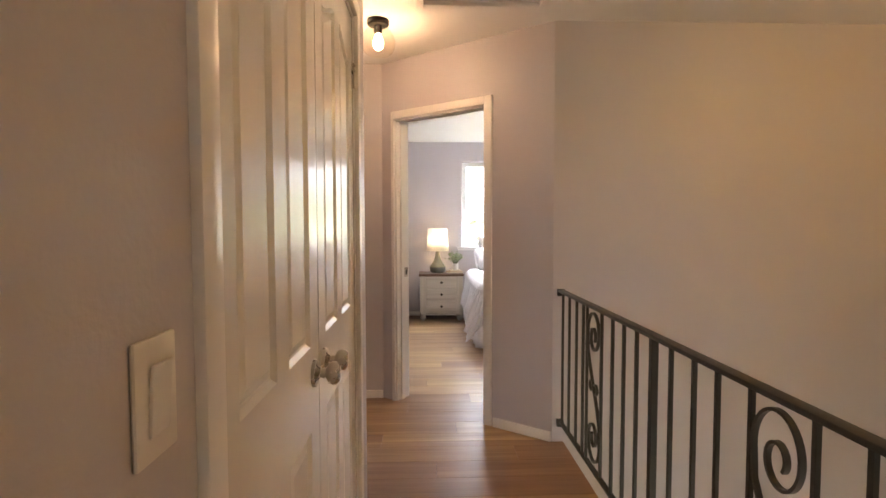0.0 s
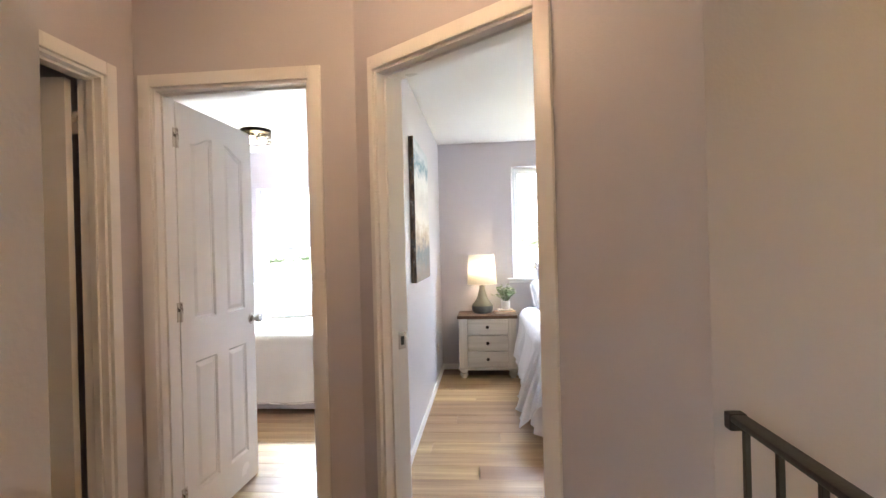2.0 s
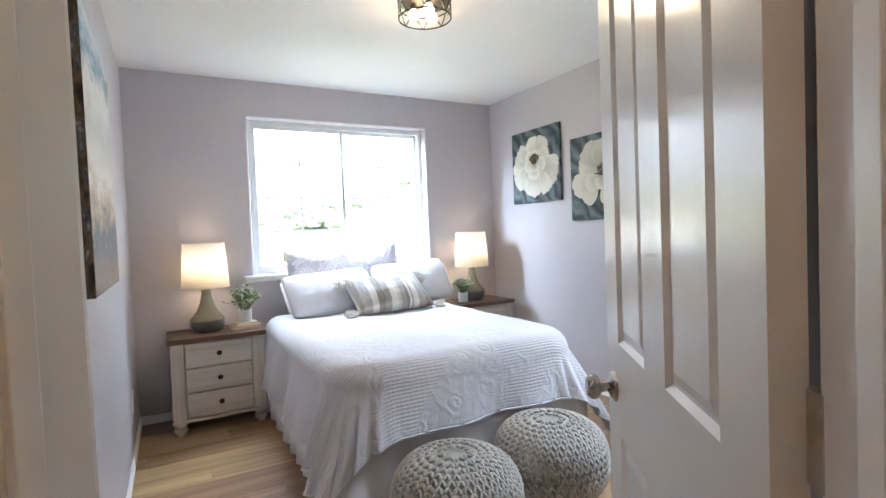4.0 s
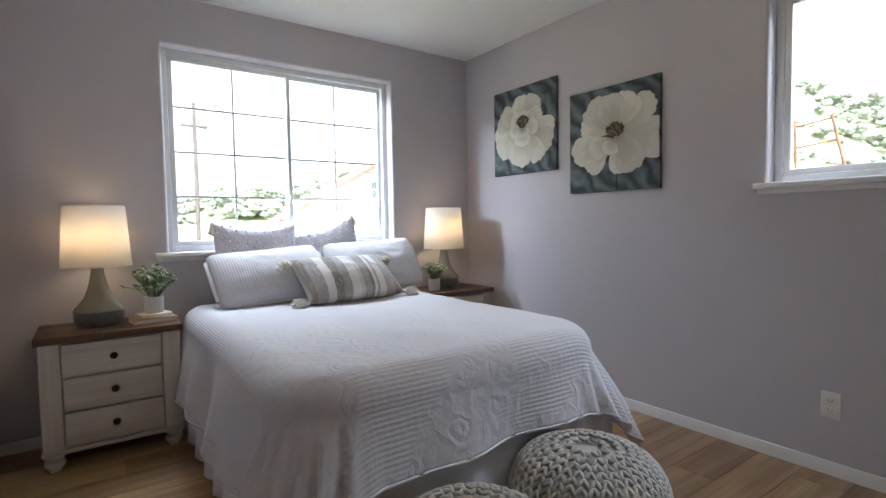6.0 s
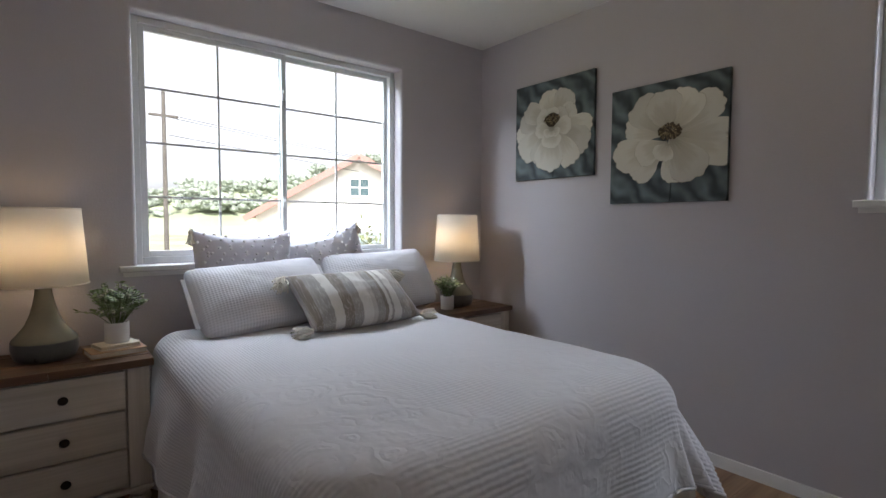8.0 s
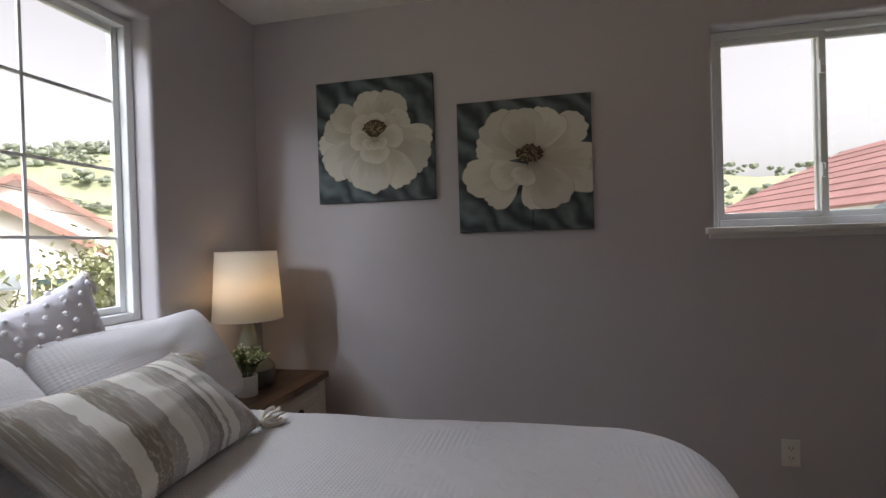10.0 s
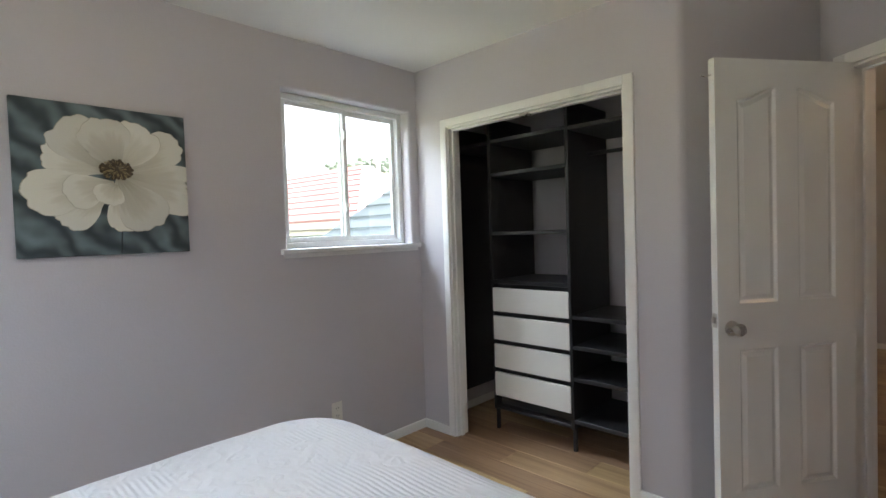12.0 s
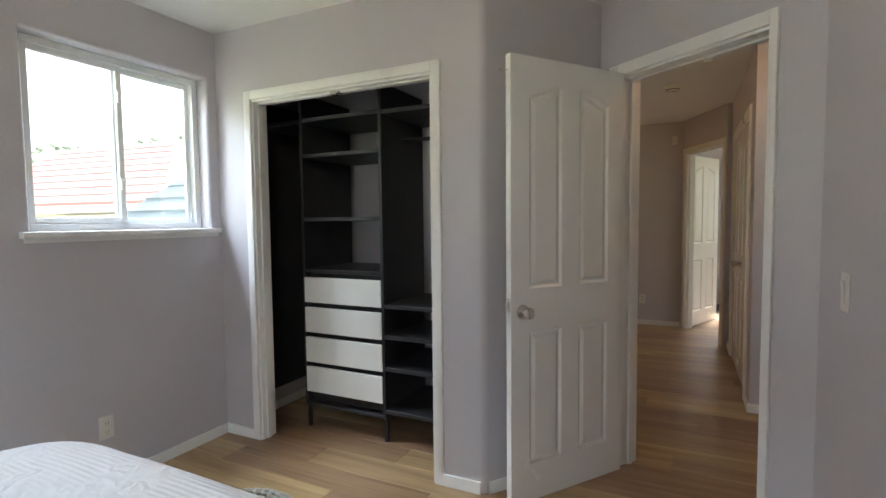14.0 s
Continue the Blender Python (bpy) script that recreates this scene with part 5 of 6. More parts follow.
def edge_mat():
    m = pm("painted_canvas_edge", (0.12, 0.10, 0.08), 0.6, 0.8, 16, 0.4, 120)
    n, l, b = nodes_of(m)
    tc, mp, nz, rp = n.new("ShaderNodeTexCoord"), n.new("ShaderNodeMapping"), n.new("ShaderNodeTexNoise"), n.new("ShaderNodeValToRGB")
    mp.inputs["Scale"].default_value = (30, 30, 11)
    nz.inputs["Scale"].default_value, nz.inputs["Detail"].default_value = 1.0, 5
    l.new(tc.outputs["Object"], mp.inputs["Vector"])
    l.new(mp.outputs[0], nz.inputs["Vector"])
    l.new(nz.outputs["Fac"], rp.inputs["Fac"])
    cr = rp.color_ramp
    cr.elements[0].position, cr.elements[0].color = 0.36, (0.03, 0.025, 0.02, 1)
    cr.elements[1].position, cr.elements[1].color = 0.68, (0.50, 0.44, 0.35, 1)
    for p, c in ((0.46, (0.08, 0.055, 0.035, 1)), (0.53, (0.20, 0.14, 0.08, 1)), (0.58, (0.05, 0.06, 0.08, 1))):
        cr.elements.new(p).color = c
    l.new(rp.outputs[0], b.inputs["Base Color"])
    return m


ab = thing("abstract_painting", "tall abstract canvas in blue, white and brown strokes", "picture", pose(-0.119, 5.355, 1.574, 0, 0, 90))
part("canvas", bbox(-0.41, -0.001, -0.49, 0.41, 0.0, 0.49, 0), M_SLATE, ab)
part("painted_face", bbox(-0.40, -0.034, -0.488, 0.40, -0.0012, 0.488, 0.002, 1), abstract_mat(), ab, "layered abstract brushwork")
part("painted_edge", bbox(-0.4035, -0.0335, -0.488, -0.4005, -0.0012, 0.488, 0), edge_mat(), ab, "dark mottled canvas edge")


def outlet(m, label):
    t = thing("outlet", label, "outlet", m)
    part("plate", bbox(-0.036, -0.006, -0.058, 0.036, 0.0, 0.058, 0.003, 2), M_PLATE, t, smooth=True)
    for z in (-0.021, 0.021):
        rc = part("receptacle", bbox(-0.017, -0.0075, z - 0.014, 0.017, -0.0062, z + 0.014, 0.0005, 1), M_PLATE, t)
        for x in (-0.007, 0.007):
            part("slot", bbox(x - 0.0012, -0.0082, z - 0.004, x + 0.0012, -0.0076, z + 0.007, 0), M_SLOT, rc)
        part("slot", lathe([(0, 0), (0.0022, 0), (0.0022, 0.0006), (0, 0.0006)], 10), M_SLOT, rc).matrix_basis = pose(0, -0.0076, z - 0.009, 90)
    return t


outlet(EAST @ pose(-4.588, 0, 0.305), "white double outlet plate low on the wall")
outlet(frame_xy(-0.12, 0, 90) @ pose(6.55, 0, 0.32), "white double outlet plate beside the nightstand")


def light_switch(m, label):
    t = thing("light_switch", label, "switch", m)
    part("plate", bbox(-0.036, -0.006, -0.058, 0.036, 0.0, 0.058, 0.003, 2), M_PLATE, t, smooth=True)
    bm = bbox(-0.0165, -0.0105, -0.034, 0.0165, -0.0062, 0.034, 0.0012, 2)
    part("rocker", bm, M_PLATE, t).matrix_basis = pose(0, 0, 0, 4)
    return t


light_switch(frame_xy(-0.09, 0, 90) @ pose(0.522, 0, 1.118), "ivory rocker light switch on the hall wall")
light_switch(frame_xy(-0.12, 0, 90) @ pose(4.20, 0, 1.09), "ivory rocker light switch by the bedroom door")

M_FIXTURE = pm("black_metal_cage", (0.02, 0.018, 0.016), 0.4, 0.1, 20, 0.0, metallic=0.6)
M_CLEAR = glass_mat("clear_lamp_glass", (1.0, 0.97, 0.92), 0.02, 1.5)
M_FILAMENT = glow("lit_filament_bulb", (1.0, 0.70, 0.36), 6)


def cage_light(x, y, label, watts):
    """A flush round ceiling light: black rings and crossed straps round three clear bulbs."""
    t = thing("ceiling_light", label, "ceiling light", pose(x, y, H))
    r, h = 0.132, 0.112
    part("canopy", lathe([(0, 0), (r + 0.005, 0), (r + 0.005, -0.028), (r - 0.006, -0.034), (0, -0.034)], 48), M_FIXTURE, t, smooth=True)
    for z in (-0.055, -h):
        pts = [(r * math.cos(2 * math.pi * k / 56), r * math.sin(2 * math.pi * k / 56), z) for k in range(57)]
        part("ring", tube(pts, 0.004, 8), M_FIXTURE, t, smooth=True)
    for k in range(8):
        for s in (-1, 1):
            pts = []
            for q in range(9):
                a = 2 * math.pi * k / 8 + s * 0.39 * q / 8
                pts.append((r * math.cos(a), r * math.sin(a), -0.03 - (h - 0.03) * q / 8))
            part("strap", tube(pts, 0.003, 6), M_FIXTURE, t, smooth=True)
    g = part("glass", lathe([(r - 0.012, -0.035), (r - 0.012, -h + 0.006), (0, -h + 0.004)], 48), M_CLEAR, t, "clear glass drum", smooth=True)
    g.visible_shadow = False
    for k in range(3):
        a = 2 * math.pi * k / 3 + 0.4
        cx, cy = 0.058 * math.cos(a), 0.058 * math.sin(a)
        part("socket", lathe([(0, 0), (0.016, 0), (0.016, -0.03), (0, -0.03)], 14), M_FIXTURE, t).matrix_basis = pose(cx, cy, -0.034)
        b = part("bulb", lathe([(0.011, -0.064), (0.018, -0.072), (0.026, -0.09), (0.024, -0.104), (0.012, -0.112), (0, -0.114)], 16), M_FILAMENT, t, "warm lit bulb", smooth=True)
        b.matrix_basis = pose(cx, cy, 0)
    point_light("ceiling_light_lamp", (x, y, H - 0.10), watts, (1.0, 0.74, 0.47), 0.06)
    return t


CEIL_WATTS = 1.3
cage_light(1.31, 5.36, "black caged flush ceiling light with lit bulbs", CEIL_WATTS)
cage_light(-1.70, 6.10, "black caged ceiling light in the second bedroom", CEIL_WATTS)

# closet storage
cl = thing("closet_organizer", "black open closet organizer with white drawers", "shelf unit", pose(0, 0, 0))
YF, YB = 3.60, 3.10
XL, XM, XR = 2.455, 1.885, 1.34


def slab(name, c, mt=None, r=0.002, label=""):
    return part(name, bbox(*c, r, 1), mt or M_BLACK, cl, label)


slab("upright", (XL, YB, 0.14, XL + 0.022, YF, 2.10))
slab("upright", (XM - 0.011, YB, 0.14, XM + 0.011, YF, 2.10))
slab("upright", (XR - 0.02, YB, 0.14, XR, YF, 2.10))
for x in (XL + 0.011, XM, XR - 0.01):
    for y in (YF - 0.03, YB + 0.04):
        slab("leg", (x - 0.011, y - 0.011, 0.0, x + 0.011, y + 0.011, 0.139))
for z in (1.935, 1.715, 1.325, 1.005):
    slab("shelf", (XM + 0.0115, YB, z - 0.012, XL - 0.0005, YF - 0.003, z + 0.012))
slab("shelf", (XM + 0.0115, YB, 0.145, XL - 0.0005, YF - 0.003, 0.165))
for z in (1.93, 0.815, 0.635, 0.445, 0.19):
    slab("shelf", (XR + 0.0005, YB, z - 0.012, XM - 0.0115, YF - 0.003, z + 0.012))
part("hanging_rod", tube([(XR, YB + 0.25, 1.80), (XM - 0.011, YB + 0.25, 1.80)], 0.012, 12), M_BLACK, cl, smooth=True)
slab("drawer_back", (XM + 0.012, YB + 0.02, 0.17, XL - 0.001, YF - 0.05, 0.985))
for k in range(4):
    z1 = 0.965 - k * 0.1895
    slab("drawer", (XM + 0.006, YF - 0.016, z1 - 0.158, XL + 0.004, YF + 0.006, z1), M_DRAWER, 0.002, "white drawer front")
slab("end_panel", (2.845, YB, 0.16, 2.868, YF + 0.10, 2.10), None, 0.002, "black end panel by the closet wall")
slab("leg", (2.846, YF + 0.05, 0.0, 2.867, YF + 0.075, 0.159))
slab("shelf", (XL + 0.0225, YB, 1.92, 2.8445, YF - 0.003, 1.944))

# ---- hall ----
def hall_light(x, y, label, watts, tone=(1.0, 0.56, 0.30)):
    """A small flush lamp: dark canopy, clear glass bowl, bare bulb."""
    t = thing("hall_ceiling_light", label, "ceiling light", pose(x, y, H))
    part("canopy", lathe([(0, 0), (0.062, 0), (0.062, -0.022), (0.055, -0.030), (0, -0.030)], 36), M_FIXTURE, t, smooth=True)
    part("socket", lathe([(0, -0.03), (0.022, -0.03), (0.024, -0.06), (0.018, -0.075), (0, -0.075)], 20), M_FIXTURE, t, smooth=True)
    part("bulb", lathe([(0.012, -0.075), (0.022, -0.095), (0.030, -0.125), (0.027, -0.148), (0.014, -0.162), (0, -0.166)], 24), M_FILAMENT, t, "glowing clear bulb", smooth=True)
    g = part("glass", lathe([(0.045, -0.032), (0.062, -0.050), (0.088, -0.085), (0.097, -0.120), (0.094, -0.150), (0.080, -0.178), (0.062, -0.190)], 48), M_CLEAR, t, "clear glass bowl open below", smooth=True)
    g.visible_shadow = False
    point_light("hall_light_lamp", (x, y, H - 0.186), watts, tone, 0.03)
    return t


HALL_WATTS = 0.6
hall_light(-0.10, 2.95, "dark ceiling light with clear glass bowl, lit", HALL_WATTS)
# second lamp is added out of view, for the amber glow on the stair wall
hall_light(2.60, 1.30, "unseen ceiling light added to warm the stairwell wall", 1.6, (1.0, 0.53, 0.13))

smoke = thing("smoke_detector", "round white smoke detector on the hall ceiling", "smoke detector", pose(0.43, 1.23, H))
part("housing", lathe([(0, 0), (0.065, 0), (0.066, -0.012), (0.058, -0.028), (0.02, -0.034), (0, -0.034)], 36), M_PLATE, smoke, smooth=True)
part("vent_ring", lathe([(0.05, -0.0335), (0.056, -0.0305), (0.052, -0.0345)], 36), M_SLOT, smoke)
sens = thing("wall_sensor", "small white sensor high on the hall wall", "sensor", pose(0.44, -0.55, 2.22, 0, 0, 180))
part("housing", bbox(-0.03, -0.045, -0.05, 0.03, 0.0, 0.05, 0.012, 3), M_PLATE, sens, smooth=True)
outlet(frame_xy(0, -0.55, 180) @ pose(-0.78, 0, 0.32), "white outlet plate at the end of the hall")

# attic hatch trim on the ceiling
hatch = thing("attic_hatch", "flat white attic hatch panel in the ceiling", "hatch", pose(0.46, 2.32, H), kind="structure")
part("panel", bbox(-0.30, -0.36, -0.008, 0.30, 0.36, -0.001, 0.002, 1), M_CEIL, hatch)
for c in ((-0.34, -0.40, -0.026, -0.30, 0.40, -0.001), (0.30, -0.40, -0.026, 0.34, 0.40, -0.001), (-0.30, -0.40, -0.026, 0.30, -0.36, -0.001), (-0.30, 0.36, -0.026, 0.30, 0.40, -0.001)):
    part("trim_board", bbox(*c, 0.003, 1), M_CEIL, hatch)

# railing
rail = thing("stair_railing", "black wrought iron railing with scroll panels along the landing", "railing", pose(0.95, 0, 0))
Y0, Y1, ZT, ZB = -0.50, 2.925, 0.906, 0.13
part("handrail", bbox(-0.019, Y0, ZT - 0.016, 0.019, Y1 - 0.02, ZT, 0.004, 2), M_IRON, rail, smooth=True)
part("bottom_rail", bbox(-0.012, Y0, ZB - 0.008, 0.012, Y1 - 0.02, ZB + 0.006, 0.002, 1), M_IRON, rail)
for z in (ZT - 0.026, ZB - 0.02):
    part("wall_bracket", bbox(-0.02, Y1 - 0.035, z - 0.012, 0.02, Y1 + 0.012, z + 0.028, 0.004, 2), M_IRON, rail)


def bar(y, w=0.013):
    part("baluster", bbox(-w / 2, y - w / 2, ZB + 0.0062, w / 2, y + w / 2, ZT - 0.0162, 0.001, 1), M_IRON, rail)


def scroll(yc, w=0.2):
    """A panel of two bars holding one S-shaped bar whose ends curl into spirals."""
    bar(yc - w / 2)
    bar(yc + w / 2)
    mid = (ZT + ZB) / 2
    half = []
    for k in range(56):
        f = k / 55
        a = radians(-40 + 580 * f)
        r = 0.017 + (w / 2 - 0.028) * f ** 1.15
        half.append((r * math.cos(a), 0.232 + 0.022 * f + 1.28 * r * math.sin(a)))
    half.append((half[-1][0] + 0.006, 0.16))
    half.append((half[-1][0] * 0.55, 0.08))
    pts = [(0, yc - p, mid + z) for p, z in half] + [(0, yc + p, mid - z) for p, z in reversed(half)]
    part("scroll", tube(pts, 0.005, 8, None, (0.008, 0.014)), M_IRON, rail, smooth=True)
    for s in (-1, 1):
        arc = [(0, yc + s * (0.026 + 0.024 * math.cos(radians(a))), mid + s * (0.004 + 0.024 * math.sin(radians(a)))) for a in range(180, -150, -15)]
        part("curl", tube(arc, 0.004, 8, None, (0.007, 0.012)), M_IRON, rail, smooth=True)


scroll(2.33)
scroll(1.105)
scroll(-0.12)
for y in (2.86, 2.73, 2.60, 2.49, 2.10, 1.98, 1.86, 1.60, 1.462, 1.345, 0.878, 0.76, 0.64, 0.36, 0.24, 0.12, -0.34, -0.46):
    bar(y)
for y in (1.723, 0.50):
    part("post", bbox(-0.0125, y - 0.0125, 0.0, 0.0125, y + 0.0125, ZT - 0.0163, 0.002, 1), M_IRON, rail)

# ---- second bedroom ----
B2 = thing("second_bed", "white bed with cream cover in the second bedroom", "bed", pose(0, 0, 0))
part("mattress", bbox(-2.00, 5.72, 0.14, -0.76, 7.0, 0.60, 0.05, 4), M_LINEN, B2, smooth=True)
part("bed_skirt", bbox(-1.98, 5.67, 0.02, -0.78, 6.98, 0.139, 0.004), M_LINEN, B2, "plain white bed skirt")
for x in (-1.9, -0.86):
    for y in (5.85, 6.9):
        part("leg", lathe([(0, 0), (0.022, 0), (0.026, 0.021), (0, 0.021)], 14), M_BLACK, B2).matrix_basis = pose(x, y, 0)
cov = thing("bed_cover", "cream tufted cover draped over the second bed", "quilt", pose(0, 0, 0))
drape(-2.02, -0.74, 5.70, 6.98, 0.63, 0.50, 0.53, "cover_cloth", M_LINEN_B, cov, 15, n=90)
for k, (x, yaw) in enumerate(((-1.68, 4), (-1.08, -5))):
    p = thing("pillow", "white pillow leaning under the second bedroom window", "pillow", pose(x, 6.78, 0.635, -26, 0, yaw), "pillows in the second bedroom")
    part("cover", pillow(0.62, 0.40, 0.18, 60 + k, 0.05), M_LINEN, p, smooth="all")
tb = thing("side_table", "small white side table beside the second bed", "table", pose(-2.42, 6.75, 0))
part("tabletop", bbox(-0.24, -0.2, 0.57, 0.24, 0.2, 0.60, 0.004), M_WHITEWOOD, tb)
for x in (-0.2, 0.2):
    for y in (-0.16, 0.16):
        part("leg", bbox(x - 0.02, y - 0.02, 0, x + 0.02, y + 0.02, 0.5695, 0.003), M_WHITEWOOD_V, tb)
jar = thing("jar", "white lidded jar on the side table", "jar", pose(-2.36, 6.72, 0.60))
part("body", lathe([(0, 0), (0.05, 0), (0.055, 0.01), (0.055, 0.11), (0.045, 0.125), (0, 0.125)], 28), M_POT, jar, smooth=True)
part("lid", lathe([(0.047, 0.125), (0.047, 0.137), (0.012, 0.142), (0.010, 0.155), (0, 0.157)], 28), M_KNOB, jar, "dark lid", smooth=True)


# ---- outside ----
M_GRASS = pm("dry_grass_ground", (0.32, 0.32, 0.20), 0.9, 0.35, 0.05, 0.3, 2.0, dist=0.05)
# hill and tree greens are paled: distant haze is mixed into their base colours
M_HILL = pm("haze_paled_hill_grass", (0.32, 0.36, 0.23), 0.9, 0.35, 0.03, 0.0)
M_WOOD = pm("haze_paled_tree_green", (0.235, 0.27, 0.22), 0.9, 0.5, 0.4, 0.0)
M_HEDGE = pm("hedge_leaf", (0.30, 0.33, 0.19), 0.7, 0.45, 3, 0.0)
M_STUCCO = pm("white_stucco", (0.80, 0.79, 0.76), 0.85, 0.04, 1.5, 0.3, 40)
M_REDTRIM = pm("red_trim", (0.33, 0.19, 0.16), 0.5, 0.1, 4, 0.0)
M_REDROOF = pm("faded_red_shingle", (0.44, 0.24, 0.23), 0.75, 0.12, 2, 0.3, 30, per_object=0.08)
M_PALEROOF = pm("pale_red_shingle", (0.50, 0.34, 0.31), 0.75, 0.12, 2, 0.3, 30, per_object=0.08)
M_GREYROOF = pm("blue_grey_shingle", (0.20, 0.24, 0.26), 0.75, 0.12, 2, 0.3, 30, per_object=0.08)
M_PANE = pm("dark_window_pane", (0.06, 0.10, 0.11), 0.1, 0.1, 2, 0.0)
M_POLE = pm("weathered_pole", (0.10, 0.09, 0.08), 0.85, 0.2, 3, 0.4, 30)
M_RUST = pm("rusty_metal", (0.20, 0.10, 0.06), 0.7, 0.3, 6, 0.3, 30)
GZ = -2.95

bm = bmesh.new()
bmesh.ops.create_circle(bm, cap_ends=True, segments=64, radius=900)
ground = part("ground", bm, M_GRASS, None, "dry grassy ground reaching the hills", kind="structure")
ground.location = (0, 0, GZ)


def hill(name, label, d0, d1, dist, height, seed, trees, wood_h, rise=0.0):
    """A long ridge round the place between two bearings, with woods on its crest."""
    n, m = 60, 8
    bm, crest = bmesh.new(), []
    rows = []
    for i in range(n + 1):
        a = radians(d0 + (d1 - d0) * i / n)
        env = math.sin(math.pi * i / n) ** 0.5
        hh = height * env * (0.75 + 0.35 * noise.noise((i * 0.09, seed, 0)) + 0.12 * noise.noise((i * 0.3, seed, 2))) * (i / n) ** rise
        col = []
        for k in range(m + 1):
            r = dist * (0.72 + 0.5 * k / m)
            z = GZ - 0.5 + hh * math.sin(math.pi / 2 * min(1, k / (m - 2))) ** 1.3
            col.append(bm.verts.new((r * math.sin(a), r * math.cos(a), z)))
            if k >= 2:
                crest.append((r * math.sin(a), r * math.cos(a), z))
        rows.append(col)
    for a, b in zip(rows, rows[1:]):
        for k in range(m):
            bm.faces.new((a[k], b[k], b[k + 1], a[k + 1]))
    h = part(name, bm, M_HILL, None, label, smooth="all", kind="structure")
    if trees:
        rnd = random.Random(seed)
        bm = bmesh.new()
        for _ in range(trees):
            x, y, z = rnd.choice(crest)
            if noise.noise((x * 0.02, y * 0.02, seed)) < -0.12:
                continue
            r = wood_h * rnd.uniform(0.5, 1.1)
            for _ in range(7):
                blob(bm, Vector((x + rnd.uniform(-r, r) * 1.6, y + rnd.uniform(-r, r) * 1.6, z + rnd.uniform(0.1, 0.9) * r)), r * rnd.uniform(0.22, 0.48), 0.7, 1, rnd)
        tagged(part("woods", bm, M_WOOD, None), "green woods on the far hillside, haze in their colour", "trees", kind="stuff")
    return h


hill("backdrop_hill_north", "grassy hill with woods beyond the houses", -40, 85, 260, 150, 3, 1300, 5.0, 2.0)
hill("backdrop_hill_east", "green hill with woods to the east, haze in its colour", 62, 195, 240, 46, 8, 800, 5.0)


def house(x, y, rot, w, d, eave, peak, roof_mat, label, courses=9, trim=M_REDTRIM, over=0.35, windows=()):
    """A gabled house; its front gable faces local -y, the ridge runs along local y."""
    t = thing("house", label, "house", pose(x, y, GZ, 0, 0, rot))
    e, p = eave - GZ, peak - GZ
    bm = bmesh.new()
    prof = [(-w / 2, -0.1), (w / 2, -0.1), (w / 2, e), (0, p), (-w / 2, e)]
    fr, bk = [bm.verts.new((a, 0, c)) for a, c in prof], [bm.verts.new((a, d, c)) for a, c in prof]
    bm.faces.new(fr)
    bm.faces.new(bk[::-1])
    for i in range(5):
        bm.faces.new((fr[i], bk[i], bk[(i + 1) % 5], fr[(i + 1) % 5]))
    part("wall", bm, M_STUCCO, t)
    sl = math.hypot(w / 2 + over, (p - e) * (w / 2 + over) / (w / 2))
    ang = math.atan2(p - e, w / 2)
    for s in (-1, 1):
        roof = new("roof")
        roof.parent = t
        for k in range(courses):
            a, b = sl * k / courses, sl * (k + 1) / courses + 0.05
            bm = bmesh.new()
            box(bm, a, -over, 0.02, min(b, sl), d + over, 0.06)
            for v in bm.verts:
                if v.co.x > (a + b) / 2:
                    v.co.z += 0.012
            c = part("shingle_course", bm, roof_mat, roof)
            c.matrix_basis = Matrix.Translation((0, 0, p + 0.03)) @ (Matrix.Diagonal((s, 1, 1, 1)) @ pose(0, 0, 0, 0, math.degrees(ang), 0))
        bm = bmesh.new()
        box(bm, 0, -over - 0.04, -0.12, sl, -over, 0.10)
        part("fascia", bm, trim, t).matrix_basis = Matrix.Translation((0, 0, p + 0.03)) @ (Matrix.Diagonal((s, 1, 1, 1)) @ pose(0, 0, 0, 0, math.degrees(ang), 0))
    for wx, wz, ww, wh, side in windows:
        m = pose(wx, -0.01, wz - GZ) if side == 0 else pose(-w / 2 - 0.01, wx, wz - GZ, 0, 0, -90)
        win = part("window", bbox(-ww / 2, -0.05, -wh / 2, ww / 2, 0.0, wh / 2, 0), M_PANE, t)
        win.matrix_basis = m
        for c in ((-ww / 2 - 0.06, -0.07, -wh / 2 - 0.06, -ww / 2, 0, wh / 2 + 0.06), (ww / 2, -0.07, -wh / 2 - 0.06, ww / 2 + 0.06, 0, wh / 2 + 0.06), (-ww / 2, -0.07, wh / 2, ww / 2, 0, wh / 2 + 0.06), (-ww / 2, -0.07, -wh / 2 - 0.06, ww / 2, 0, -wh / 2), (-0.02, -0.06, -wh / 2, 0.02, -0.051, wh / 2), (-ww / 2, -0.06, -0.02, ww / 2, -0.051, 0.02)):
            part("frame", bbox(*c, 0), M_STUCCO, win)
    return t


h1 = house(9.5, 20.8, -31, 7.4, 9.0, 1.45, 3.55, M_REDROOF, "white stucco house with red roof edges", windows=((0.0, 2.45, 0.66, 0.60, 0), (-2.6, 0.0, 0.42, 0.9, 0), (2.7, 0.3, 0.7, 0.6, 0)))
aw = thing("awning", "grey sloping awning on the white house", "awning", pose(9.5, 20.8, 0, 0, 0, -31) @ pose(0.35, -0.02, 0.75))
bm = bmesh.new()
box(bm, -1.6, -0.9, 0.0, 1.6, 0.0, 0.06)
for v in bm.verts:
    v.co.z -= 0.0 if v.co.y > -0.1 else 0.35
part("cover", bm, M_GREYROOF, aw)
for x in (-1.55, 1.55):
    part("strut", tube([(x, -0.85, -0.34), (x, 0, -0.8)], 0.02, 8), M_POLE, aw)
house(15.5, 25.5, -31, 6.0, 8.0, 2.4, 4.3, M_REDROOF, "second white house with red trim behind the first")


